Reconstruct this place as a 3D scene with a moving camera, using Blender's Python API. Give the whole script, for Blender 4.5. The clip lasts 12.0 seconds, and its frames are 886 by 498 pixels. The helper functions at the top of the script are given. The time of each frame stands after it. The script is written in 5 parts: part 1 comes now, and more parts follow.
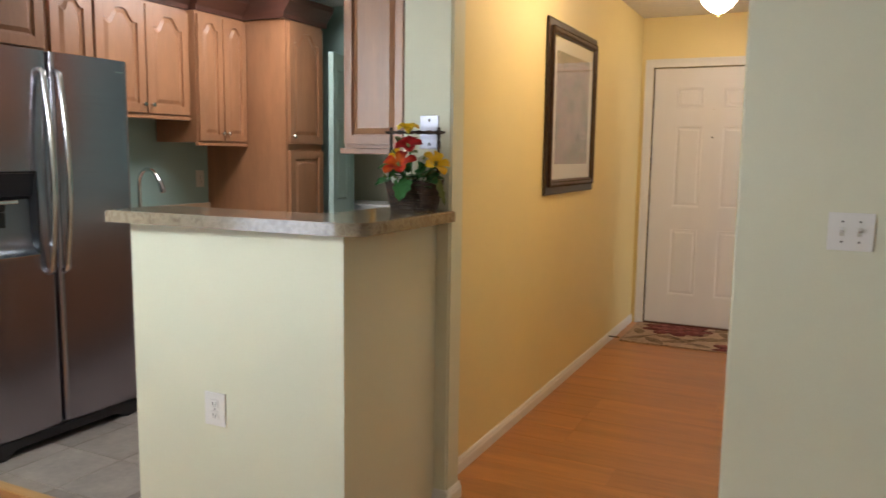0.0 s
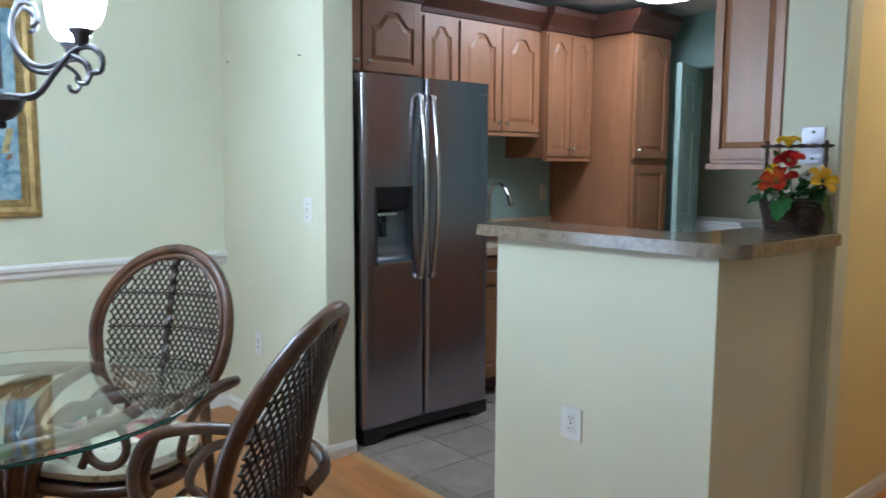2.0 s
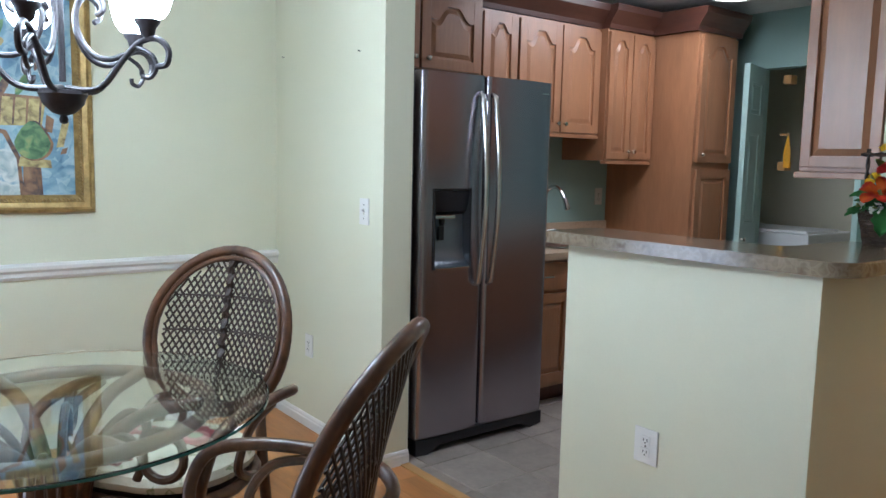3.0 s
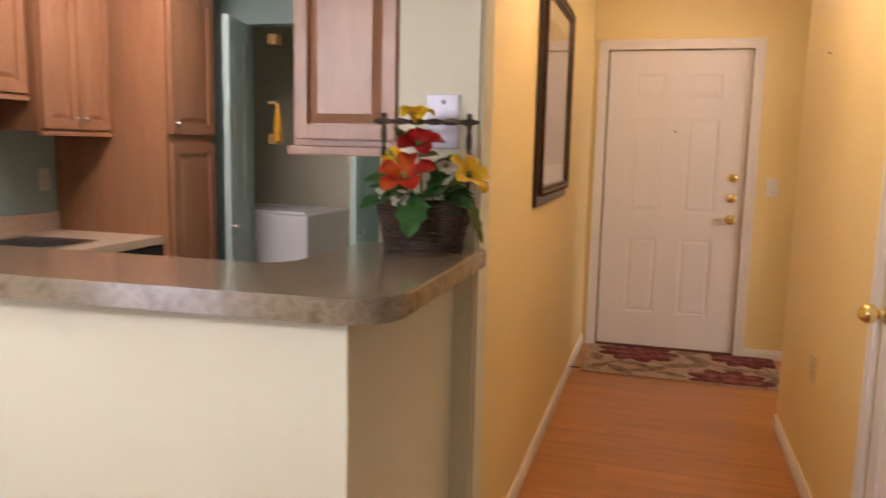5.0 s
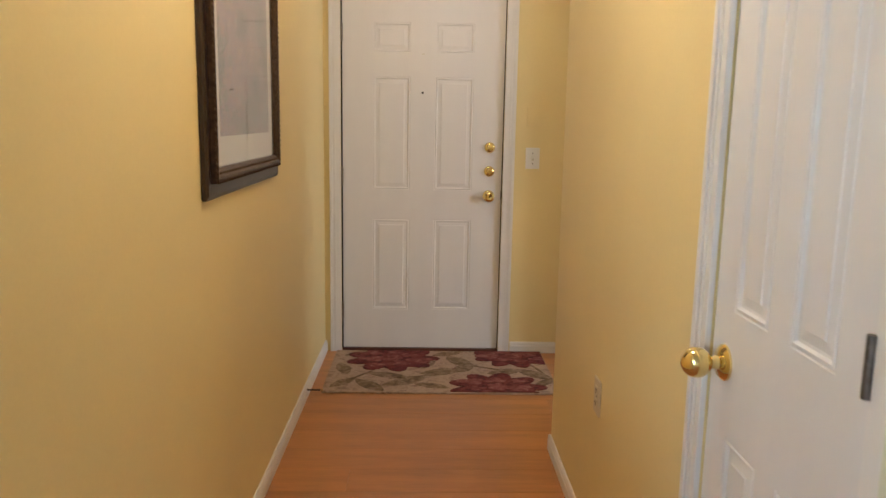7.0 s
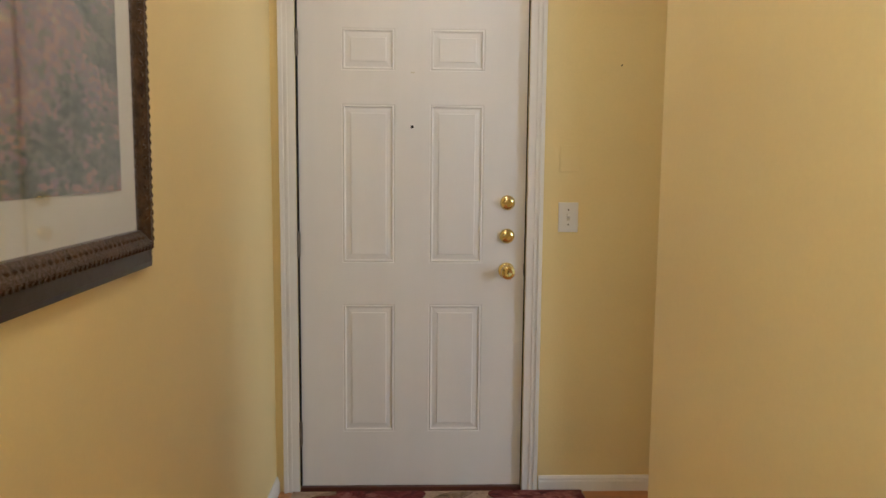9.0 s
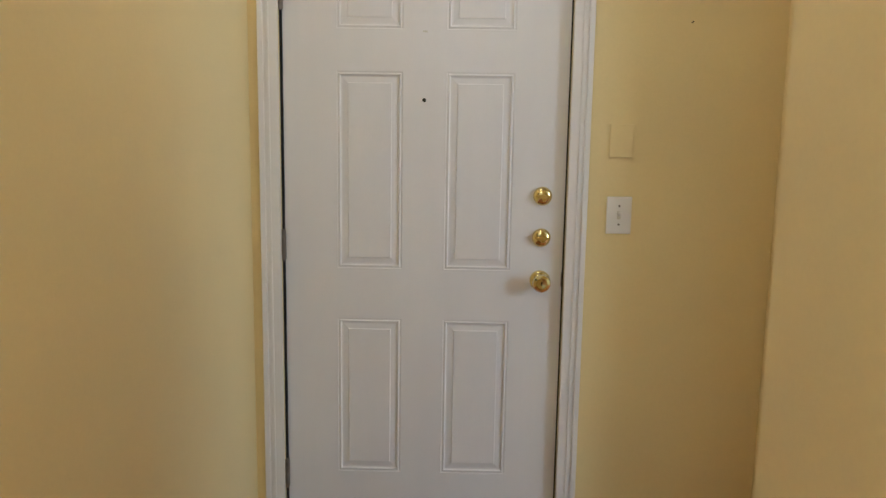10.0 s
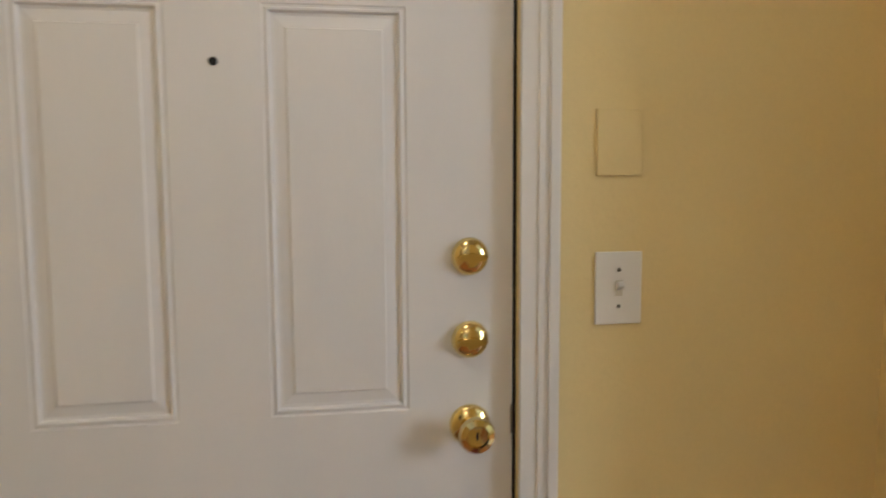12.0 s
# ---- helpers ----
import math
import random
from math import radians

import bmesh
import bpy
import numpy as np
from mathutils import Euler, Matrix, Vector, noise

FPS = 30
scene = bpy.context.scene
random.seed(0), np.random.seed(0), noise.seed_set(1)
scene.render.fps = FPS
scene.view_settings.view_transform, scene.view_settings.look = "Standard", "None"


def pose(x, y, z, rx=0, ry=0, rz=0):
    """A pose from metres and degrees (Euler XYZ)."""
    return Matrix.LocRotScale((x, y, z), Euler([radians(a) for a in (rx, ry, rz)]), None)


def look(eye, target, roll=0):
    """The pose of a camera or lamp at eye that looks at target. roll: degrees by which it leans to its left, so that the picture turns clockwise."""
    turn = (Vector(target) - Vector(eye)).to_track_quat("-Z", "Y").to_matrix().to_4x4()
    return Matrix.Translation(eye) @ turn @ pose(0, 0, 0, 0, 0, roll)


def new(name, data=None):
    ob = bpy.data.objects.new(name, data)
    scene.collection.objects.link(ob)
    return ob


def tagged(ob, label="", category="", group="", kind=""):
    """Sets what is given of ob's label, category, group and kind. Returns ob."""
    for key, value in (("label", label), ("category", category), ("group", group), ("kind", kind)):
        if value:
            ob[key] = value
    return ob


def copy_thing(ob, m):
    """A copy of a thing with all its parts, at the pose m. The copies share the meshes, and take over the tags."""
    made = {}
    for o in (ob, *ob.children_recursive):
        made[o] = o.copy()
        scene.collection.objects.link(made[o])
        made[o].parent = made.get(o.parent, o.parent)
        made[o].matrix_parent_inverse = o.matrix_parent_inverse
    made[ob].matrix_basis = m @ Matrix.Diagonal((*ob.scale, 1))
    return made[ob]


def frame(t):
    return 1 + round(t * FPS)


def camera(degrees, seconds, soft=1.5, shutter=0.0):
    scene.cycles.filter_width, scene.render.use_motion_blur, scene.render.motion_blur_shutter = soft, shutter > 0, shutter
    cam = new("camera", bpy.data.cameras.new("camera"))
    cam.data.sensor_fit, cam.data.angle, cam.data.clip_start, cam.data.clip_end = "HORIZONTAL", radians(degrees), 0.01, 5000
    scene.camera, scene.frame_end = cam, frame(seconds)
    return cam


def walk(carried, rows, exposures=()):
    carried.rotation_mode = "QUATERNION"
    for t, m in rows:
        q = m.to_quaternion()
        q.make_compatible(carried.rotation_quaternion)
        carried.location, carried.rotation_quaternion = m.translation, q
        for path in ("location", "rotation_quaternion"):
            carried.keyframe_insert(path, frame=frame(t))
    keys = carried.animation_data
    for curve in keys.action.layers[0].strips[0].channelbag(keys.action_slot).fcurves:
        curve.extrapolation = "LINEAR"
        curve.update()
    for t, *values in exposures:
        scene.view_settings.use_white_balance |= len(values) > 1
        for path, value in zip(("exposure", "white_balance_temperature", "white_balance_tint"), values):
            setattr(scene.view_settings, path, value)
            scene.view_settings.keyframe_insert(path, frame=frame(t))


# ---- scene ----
cam = camera(60.6, 12.0, soft=1.5, shutter=0.3)
PATH = [
    (0, (1.194, 0.749, 1.36), (0.324, 2.533, 1.11), 0.8),
    (0.5, (1.138, 0.734, 1.366), (0.084, 2.415, 1.114), 0.6),
    (1, (1.109, 0.709, 1.373), (-0.112, 2.276, 1.141), 0.4),
    (1.5, (1.081, 0.686, 1.373), (-0.277, 2.138, 1.152), 0.2),
    (2, (1.052, 0.681, 1.372), (-0.464, 1.966, 1.147), 0.3),
    (2.5, (0.984, 0.692, 1.372), (-0.605, 1.883, 1.132), 0.6),
    (2.7, (0.946, 0.681, 1.384), (-0.639, 1.877, 1.144), 0.8),
    (4.3, (0.479, 1.114, 1.385), (-0.698, 2.724, 1.227), 2.1),
    (4.5, (0.433, 1.299, 1.409), (-0.561, 3.025, 1.227), 1.7),
    (4.8, (0.396, 1.467, 1.393), (-0.306, 3.325, 1.158), 1.5),
    (5, (0.393, 1.584, 1.383), (-0.153, 3.489, 1.113), 1.3),
    (5.5, (0.397, 1.843, 1.369), (0.158, 3.803, 1.05), 1.2),
    (6, (0.371, 2.086, 1.366), (0.377, 4.057, 1.028), 0.6),
    (6.5, (0.414, 2.349, 1.358), (0.46, 4.32, 1.02), 0.6),
    (7, (0.479, 2.619, 1.367), (0.526, 4.59, 1.03), 1.0),
    (7.2, (0.474, 2.741, 1.358), (0.53, 4.713, 1.028), 0.9),
    (9, (0.471, 3.925, 1.365), (0.542, 5.911, 1.143), 0.5),
    (9.5, (0.495, 4.228, 1.358), (0.522, 6.213, 1.115), 0.6),
    (10, (0.558, 4.529, 1.403), (0.528, 6.507, 1.106), 0.9),
    (10.5, (0.467, 4.876, 1.379), (0.557, 6.855, 1.101), 1.2),
    (11, (0.503, 5.197, 1.352), (0.585, 7.178, 1.092), 0.6),
    (11.5, (0.559, 5.503, 1.348), (0.647, 7.484, 1.088), 0.7),
    (12, (0.596, 5.808, 1.347), (0.93, 7.77, 1.145), -0.3),
]
# stops of exposure and white balance on the way
EXPOSURES = [(0.0, 0.19, 5850, 15), (1.0, 0.06, 5100, 11), (2.5, -0.17, 4950, 10), (4.5, 0.0, 6400, 34), (5.0, 0.20, 6500, 33), (5.5, 0.32, 6400, 31), (7.0, 0.25, 5300, 13), (9.0, 0.16, 4950, 9), (10.5, 0.11, 4550, 7), (12.0, 0.06, 4900, 9)]
LIVING_W, SIDE_W, SHADE_GLOW, KITCHEN_GLOW = 62.0, 52.0, 50.0, 11.5
FOYER_GLOW, HALL_GLOW = 22.0, 53.0
walk(cam, [(t, look(eye, target, roll)) for t, eye, target, roll in PATH], EXPOSURES)

# ---- world, daylight, exposure ----
world = bpy.data.worlds.new("world")
scene.world = world
world.use_nodes = True
sky = world.node_tree.nodes.new("ShaderNodeTexSky")
sky.sky_type, sky.sun_disc, sky.sun_elevation, sky.sun_rotation = "NISHITA", False, radians(35), radians(200)
world.node_tree.links.new(sky.outputs["Color"], world.node_tree.nodes["Background"].inputs["Color"])
world.node_tree.nodes["Background"].inputs["Strength"].default_value = 0.1


def area_light(name, eye, target, sx, sy, watts, color):
    data = bpy.data.lights.new(name, "AREA")
    data.shape, data.size, data.size_y, data.energy, data.color = "RECTANGLE", sx, sy, watts, color
    ob = new(name, data)
    ob.matrix_world = look(eye, target)
    return ob


# daylight in the patio door opening behind the walker, and in the room beside the foyer
area_light("patio_door_daylight", (-2.97, -1.9, 1.06), (2.0, -0.9, 1.0), 1.9, 1.9, LIVING_W, (0.80, 0.90, 1.0))
area_light("side_room_daylight", (3.85, 5.12, 1.60), (0.6, 6.9, 1.0), 1.15, 1.3, SIDE_W, (1.0, 0.95, 0.87))


# ---- materials ----
def mat(name, base, rough=0.5, metal=0.0, var=0.10, scale=6.0, fine=60.0, bump=0.04, stretch=(1, 1, 1), rand=0.0, island=0.0, coat=0.0,
        emit=None, glow=0.0, trans=0.0, ior=1.45, rough_var=0.0, coat_rough=0.12):
    m = bpy.data.materials.new(name)
    m.use_nodes = True
    nt = m.node_tree
    b = nt.nodes["Principled BSDF"]
    b.inputs["Roughness"].default_value, b.inputs["Metallic"].default_value = rough, metal
    b.inputs["Coat Weight"].default_value, b.inputs["Coat Roughness"].default_value = coat, coat_rough
    b.inputs["Transmission Weight"].default_value, b.inputs["IOR"].default_value = trans, ior
    if emit:
        b.inputs["Emission Color"].default_value, b.inputs["Emission Strength"].default_value = (*emit, 1), glow
    geo = nt.nodes.new("ShaderNodeNewGeometry")
    mp = nt.nodes.new("ShaderNodeMapping")
    mp.inputs["Scale"].default_value = stretch
    nt.links.new(geo.outputs["Position"], mp.inputs["Vector"])
    info = nt.nodes.new("ShaderNodeObjectInfo")
    if rand or island:
        mul = nt.nodes.new("ShaderNodeVectorMath")
        mul.operation = "SCALE"
        mul.inputs[0].default_value = (7.3, 11.1, 5.7)
        nt.links.new((info.outputs["Random"] if rand else geo.outputs["Random Per Island"]), mul.inputs["Scale"])
        nt.links.new(mul.outputs["Vector"], mp.inputs["Location"])
    n1, n2 = nt.nodes.new("ShaderNodeTexNoise"), nt.nodes.new("ShaderNodeTexNoise")
    n1.inputs["Scale"].default_value, n2.inputs["Scale"].default_value = scale, fine
    n1.inputs["Detail"].default_value, n2.inputs["Detail"].default_value = 4, 3
    for n in (n1, n2):
        nt.links.new(mp.outputs["Vector"], n.inputs["Vector"])
    add = nt.nodes.new("ShaderNodeMath")
    add.operation = "MULTIPLY_ADD"
    nt.links.new(n2.outputs["Fac"], add.inputs[0])
    add.inputs[1].default_value = 0.4
    nt.links.new(n1.outputs["Fac"], add.inputs[2])
    ramp = nt.nodes.new("ShaderNodeMapRange")
    ramp.inputs["From Min"].default_value, ramp.inputs["From Max"].default_value = 0.45, 0.95
    ramp.inputs["To Min"].default_value, ramp.inputs["To Max"].default_value = 1 - var, 1 + var
    nt.links.new(add.outputs[0], ramp.inputs["Value"])
    fac = ramp.outputs["Result"]
    if rand or island:
        r2 = nt.nodes.new("ShaderNodeMapRange")
        r2.inputs["To Min"].default_value, r2.inputs["To Max"].default_value = 1 - (rand or island), 1 + (rand or island)
        nt.links.new(info.outputs["Random"] if rand else geo.outputs["Random Per Island"], r2.inputs["Value"])
        mm = nt.nodes.new("ShaderNodeMath")
        mm.operation = "MULTIPLY"
        nt.links.new(fac, mm.inputs[0])
        nt.links.new(r2.outputs["Result"], mm.inputs[1])
        fac = mm.outputs[0]
    vm = nt.nodes.new("ShaderNodeVectorMath")
    vm.operation = "SCALE"
    vm.inputs[0].default_value = base
    nt.links.new(fac, vm.inputs["Scale"])
    nt.links.new(vm.outputs["Vector"], b.inputs["Base Color"])
    if rough_var:
        rr = nt.nodes.new("ShaderNodeMapRange")
        rr.inputs["To Min"].default_value, rr.inputs["To Max"].default_value = rough - rough_var, rough + rough_var
        nt.links.new(n1.outputs["Fac"], rr.inputs["Value"])
        nt.links.new(rr.outputs["Result"], b.inputs["Roughness"])
    if bump:
        bp = nt.nodes.new("ShaderNodeBump")
        bp.inputs["Strength"].default_value, bp.inputs["Distance"].default_value = bump, 0.01
        nt.links.new(n2.outputs["Fac"], bp.inputs["Height"])
        nt.links.new(bp.outputs["Normal"], b.inputs["Normal"])
    return m


def blotches(name, stops, scale, rough=0.6, detail=5.0, distort=0.6, stretch=(1, 1, 1), bump=0.05, coat=0.0, dabs=0.0):
    """A material of mingled colours: noise through a colour ramp."""
    m = mat(name, (0.5, 0.5, 0.5), rough, bump=bump, coat=coat)
    nt = m.node_tree
    b = nt.nodes["Principled BSDF"]
    geo, mp, n, ramp = (nt.nodes.new(k) for k in ("ShaderNodeNewGeometry", "ShaderNodeMapping", "ShaderNodeTexNoise", "ShaderNodeValToRGB"))
    mp.inputs["Scale"].default_value = stretch
    n.inputs["Scale"].default_value, n.inputs["Detail"].default_value, n.inputs["Distortion"].default_value = scale, detail, distort
    nt.links.new(geo.outputs["Position"], mp.inputs["Vector"])
    nt.links.new(mp.outputs["Vector"], n.inputs["Vector"])
    fac = n.outputs["Fac"]
    if dabs:
        cells, sep, mix = (nt.nodes.new(k) for k in ("ShaderNodeTexVoronoi", "ShaderNodeSeparateColor", "ShaderNodeMix"))
        cells.inputs["Scale"].default_value = dabs
        mix.inputs["Factor"].default_value = 0.18
        nt.links.new(mp.outputs["Vector"], cells.inputs["Vector"])
        nt.links.new(cells.outputs["Color"], sep.inputs["Color"])
        nt.links.new(fac, mix.inputs["A"])
        nt.links.new(sep.outputs["Red"], mix.inputs["B"])
        fac = mix.outputs["Result"]
    nt.links.new(fac, ramp.inputs["Fac"])
    while len(ramp.color_ramp.elements) < len(stops):
        ramp.color_ramp.elements.new(0.5)
    for e, (p, c) in zip(ramp.color_ramp.elements, stops):
        e.position, e.color = p, (*c, 1)
    nt.links.new(ramp.outputs["Color"], b.inputs["Base Color"])
    return m


CREAM = mat("cream_paint", (0.71, 0.705, 0.55), 0.55, var=0.03, scale=1.5, fine=130, bump=0.04)
YELLOW = mat("yellow_paint", (0.79, 0.655, 0.315), 0.5, var=0.035, scale=1.5, fine=130, bump=0.05)
TEAL = mat("teal_paint", (0.30, 0.43, 0.39), 0.55, var=0.04, scale=1.5, fine=90, bump=0.05)
CLOSETPAINT = mat("closet_paint", (0.72, 0.68, 0.53), 0.65, var=0.05, scale=1.5, fine=90, bump=0.05)
CEIL = mat("ceiling_texture", (0.78, 0.76, 0.72), 0.9, var=0.05, scale=20, fine=140, bump=0.5)
WHITE = mat("white_trim_paint", (0.76, 0.745, 0.72), 0.38, var=0.03, scale=4, fine=70, bump=0.02)
DOORWHITE = mat("white_door_paint", (0.73, 0.72, 0.715), 0.42, var=0.025, scale=3, fine=180, bump=0.03, stretch=(3, 3, 0.5))
TEALDOOR = mat("teal_door_paint", (0.36, 0.50, 0.46), 0.45, var=0.04, scale=4, fine=80, bump=0.02)
PHONEPLATE = mat("phone_plate_metal", (0.47, 0.47, 0.54), 0.36, metal=0.35, var=0.04)
IVORY = mat("ivory_plastic", (0.66, 0.58, 0.40), 0.4, var=0.015, bump=0.0)
PLASTIC = mat("white_plastic", (0.78, 0.77, 0.74), 0.35, var=0.015, bump=0.0)
SLOT = mat("dark_slot", (0.012, 0.012, 0.012), 0.85, var=0.1, bump=0.0)
LAMINATE = mat("laminate_plank", (0.42, 0.182, 0.056), 0.33, var=0.21, scale=2.0, fine=16, bump=0.010, stretch=(0.6, 8, 1), rand=0.09, rough_var=0.06)
LAMINATE_FAR = mat("laminate_plank_far", (0.42, 0.182, 0.056), 0.33, var=0.21, scale=2.0, fine=16, bump=0.010, stretch=(0.6, 8, 1), island=0.09, rough_var=0.06)
SUBFLOOR = mat("joint_dark", (0.13, 0.07, 0.035), 0.9, var=0.1)
GROUT = mat("grout", (0.38, 0.34, 0.29), 0.9, var=0.12, scale=12)
TILE = mat("grey_tile", (0.255, 0.22, 0.19), 0.38, var=0.24, scale=7, fine=40, bump=0.05, rand=0.10, rough_var=0.08)
OAKSTRIP = mat("threshold_oak", (0.48, 0.27, 0.10), 0.4, var=0.15, scale=4, fine=30, stretch=(1, 12, 1))
MAPLE = mat("maple", (0.335, 0.158, 0.073), 0.36, var=0.17, scale=2.2, fine=14, bump=0.012, stretch=(5, 5, 0.8), coat=0.6, coat_rough=0.34)
MAPLEDARK = mat("maple_crown", (0.085, 0.033, 0.021), 0.36, var=0.16, scale=3.0, fine=22, bump=0.015, stretch=(2, 2, 9), coat=0.2)
STEEL = mat("stainless", (0.385, 0.365, 0.415), 0.26, metal=1.0, var=0.05, scale=2, fine=160, bump=0.004, stretch=(1, 1, 60))
STEELBRIGHT = mat("polished_steel", (0.66, 0.66, 0.66), 0.16, metal=1.0, var=0.03, bump=0.0)
CAVITY = mat("cavity_steel", (0.26, 0.29, 0.33), 0.30, metal=0.85, var=0.05, bump=0.0)
DISPHEAD = mat("dispenser_grey", (0.035, 0.04, 0.048), 0.28, metal=0.3, var=0.06, bump=0.0)
BLACKPL = mat("black_plastic", (0.018, 0.018, 0.02), 0.3, var=0.1, bump=0.0)
BRASS = mat("polished_brass", (0.80, 0.66, 0.28), 0.09, metal=1.0, var=0.05, bump=0.0)
NICKEL = mat("nickel", (0.60, 0.57, 0.52), 0.25, metal=1.0, var=0.05, bump=0.0)
HINGE = mat("worn_hinge_steel", (0.17, 0.155, 0.14), 0.45, metal=1.0, var=0.25, scale=60)
HINGETAN = mat("painted_hinge_steel", (0.19, 0.16, 0.12), 0.5, metal=0.6, var=0.3, scale=60)
RATTAN = mat("rattan", (0.075, 0.033, 0.015), 0.33, var=0.6, scale=11, fine=60, bump=0.08, coat=0.15)
CANE = mat("woven_cane", (0.035, 0.019, 0.012), 0.45, var=0.35, scale=30, fine=90, bump=0.06)
IRON = mat("bronze_iron", (0.034, 0.030, 0.033), 0.42, metal=0.4, var=0.3, scale=30, bump=0.04)
SHADE = mat("lit_glass_shade", (0.9, 0.9, 0.86), 0.35, var=0.02, bump=0.0, emit=(0.93, 1.0, 0.93), glow=SHADE_GLOW)
HALLGLASS = mat("lit_amber_bowl", (0.9, 0.82, 0.66), 0.35, var=0.02, bump=0.0, emit=(1.0, 0.755, 0.49), glow=FOYER_GLOW)
HALLGLASS_NEAR = mat("lit_amber_bowl_bright", (0.9, 0.82, 0.66), 0.35, var=0.02, bump=0.0, emit=(1.0, 0.755, 0.49), glow=HALL_GLOW)
LENS = mat("lit_kitchen_diffuser", (0.9, 0.9, 0.88), 0.4, var=0.02, bump=0.0, emit=(1.0, 0.93, 0.82), glow=KITCHEN_GLOW)
GLASS = mat("table_glass", (0.90, 0.97, 0.94), 0.02, var=0.0, bump=0.0, trans=1.0, ior=1.5)
GLASSEDGE = mat("glass_rim", (0.03, 0.12, 0.10), 0.12, var=0.1, bump=0.0, coat=0.5)
PICGLASS = mat("picture_glass", (1, 1, 1), 0.03, var=0.0, bump=0.0, trans=1.0, ior=1.45)
MATBOARD = mat("mat_board", (0.60, 0.58, 0.50), 0.8, var=0.03, fine=200)
FRAMEDARK = mat("dark_frame_wood", (0.030, 0.018, 0.012), 0.36, var=0.35, scale=20, bump=0.05)
FRAMEORN = mat("bronze_frame_ornament", (0.062, 0.034, 0.018), 0.36, metal=0.3, var=0.6, scale=50, fine=160, bump=0.4)
GILT = mat("gilt_frame", (0.36, 0.25, 0.095), 0.42, metal=0.6, var=0.35, scale=25, fine=110, bump=0.25)
BARTOP = blotches("stone_laminate", [(0.30, (0.165, 0.12, 0.075)), (0.43, (0.235, 0.185, 0.122)), (0.52, (0.295, 0.245, 0.172)), (0.61, (0.225, 0.172, 0.112)), (0.74, (0.28, 0.228, 0.158))], 34, 0.16, 11, 0.5, coat=0.5, bump=0.0)
WORKTOP = blotches("tan_worktop", [(0.3, (0.40, 0.29, 0.19)), (0.5, (0.50, 0.38, 0.26)), (0.75, (0.42, 0.31, 0.20))], 40, 0.35, 5, 0.6, bump=0.0)
PRINT = blotches("garden_print", [(0.28, (0.018, 0.026, 0.027)), (0.40, (0.06, 0.08, 0.065)), (0.46, (0.13, 0.14, 0.10)), (0.51, (0.19, 0.12, 0.155)), (0.56, (0.33, 0.18, 0.12)), (0.61, (0.14, 0.105, 0.17)), (0.68, (0.30, 0.24, 0.15)), (0.80, (0.46, 0.38, 0.30))], 9, 0.7, 14, 0.3, stretch=(1, 0.55, 1), bump=0.0, dabs=120)
RUGBASE = blotches("rug_pile", [(0.34, (0.25, 0.165, 0.11)), (0.50, (0.40, 0.29, 0.20)), (0.60, (0.34, 0.235, 0.16)), (0.70, (0.21, 0.13, 0.085))], 20, 0.95, 6, 0.8, bump=0.6)
RUGRED = blotches("rug_red_pile", [(0.36, (0.055, 0.008, 0.009)), (0.50, (0.115, 0.014, 0.014)), (0.60, (0.16, 0.035, 0.030)), (0.70, (0.08, 0.010, 0.010))], 17, 0.95, 5, 1.0, bump=0.6)
RUGROSE = blotches("rug_rose_pile", [(0.36, (0.12, 0.022, 0.020)), (0.52, (0.21, 0.060, 0.050)), (0.66, (0.26, 0.11, 0.085))], 24, 0.95, 5, 1.0, bump=0.6)
RUGLEAF = blotches("rug_leaf_pile", [(0.36, (0.11, 0.070, 0.040)), (0.50, (0.19, 0.125, 0.070)), (0.60, (0.27, 0.19, 0.12)), (0.70, (0.15, 0.075, 0.050))], 22, 0.95, 5, 1.0, bump=0.6)
CUSHION = blotches("floral_cushion", [(0.40, (0.55, 0.50, 0.38)), (0.56, (0.60, 0.55, 0.42)), (0.60, (0.24, 0.26, 0.14)), (0.66, (0.55, 0.50, 0.38))], 17, 0.9, 4, 0.5, bump=0.2)
CUSHRED = mat("cushion_red", (0.26, 0.035, 0.045), 0.9, var=0.25, scale=30)
CUSHPINK = mat("cushion_pink", (0.50, 0.22, 0.20), 0.9, var=0.2, scale=30)
CUSHGREEN = mat("cushion_green", (0.30, 0.34, 0.20), 0.9, var=0.2, scale=30)
WHITEMETAL = mat("white_enamel", (0.72, 0.73, 0.72), 0.3, var=0.02)
WICKER = mat("dark_twig", (0.05, 0.03, 0.019), 0.6, var=0.5, scale=40, fine=140, bump=0.2, island=0.45)
PETALY = mat("yellow_petal", (0.90, 0.60, 0.008), 0.5, var=0.15, scale=30)
PETALR = mat("red_petal", (0.46, 0.008, 0.010), 0.5, var=0.25, scale=30)
PETALO = blotches("orange_petal", [(0.36, (0.42, 0.012, 0.006)), (0.50, (0.60, 0.035, 0.006)), (0.66, (0.75, 0.15, 0.01))], 24, 0.5, 3, 0.3, bump=0.05)
PETALW = mat("white_petal", (0.7, 0.7, 0.62), 0.6, var=0.1, scale=30)
LEAF = mat("silk_leaf", (0.05, 0.19, 0.045), 0.5, var=0.35, scale=24, island=0.35)
LEAFPALE = mat("pale_silk_leaf", (0.22, 0.25, 0.07), 0.5, var=0.3, scale=24, island=0.25)
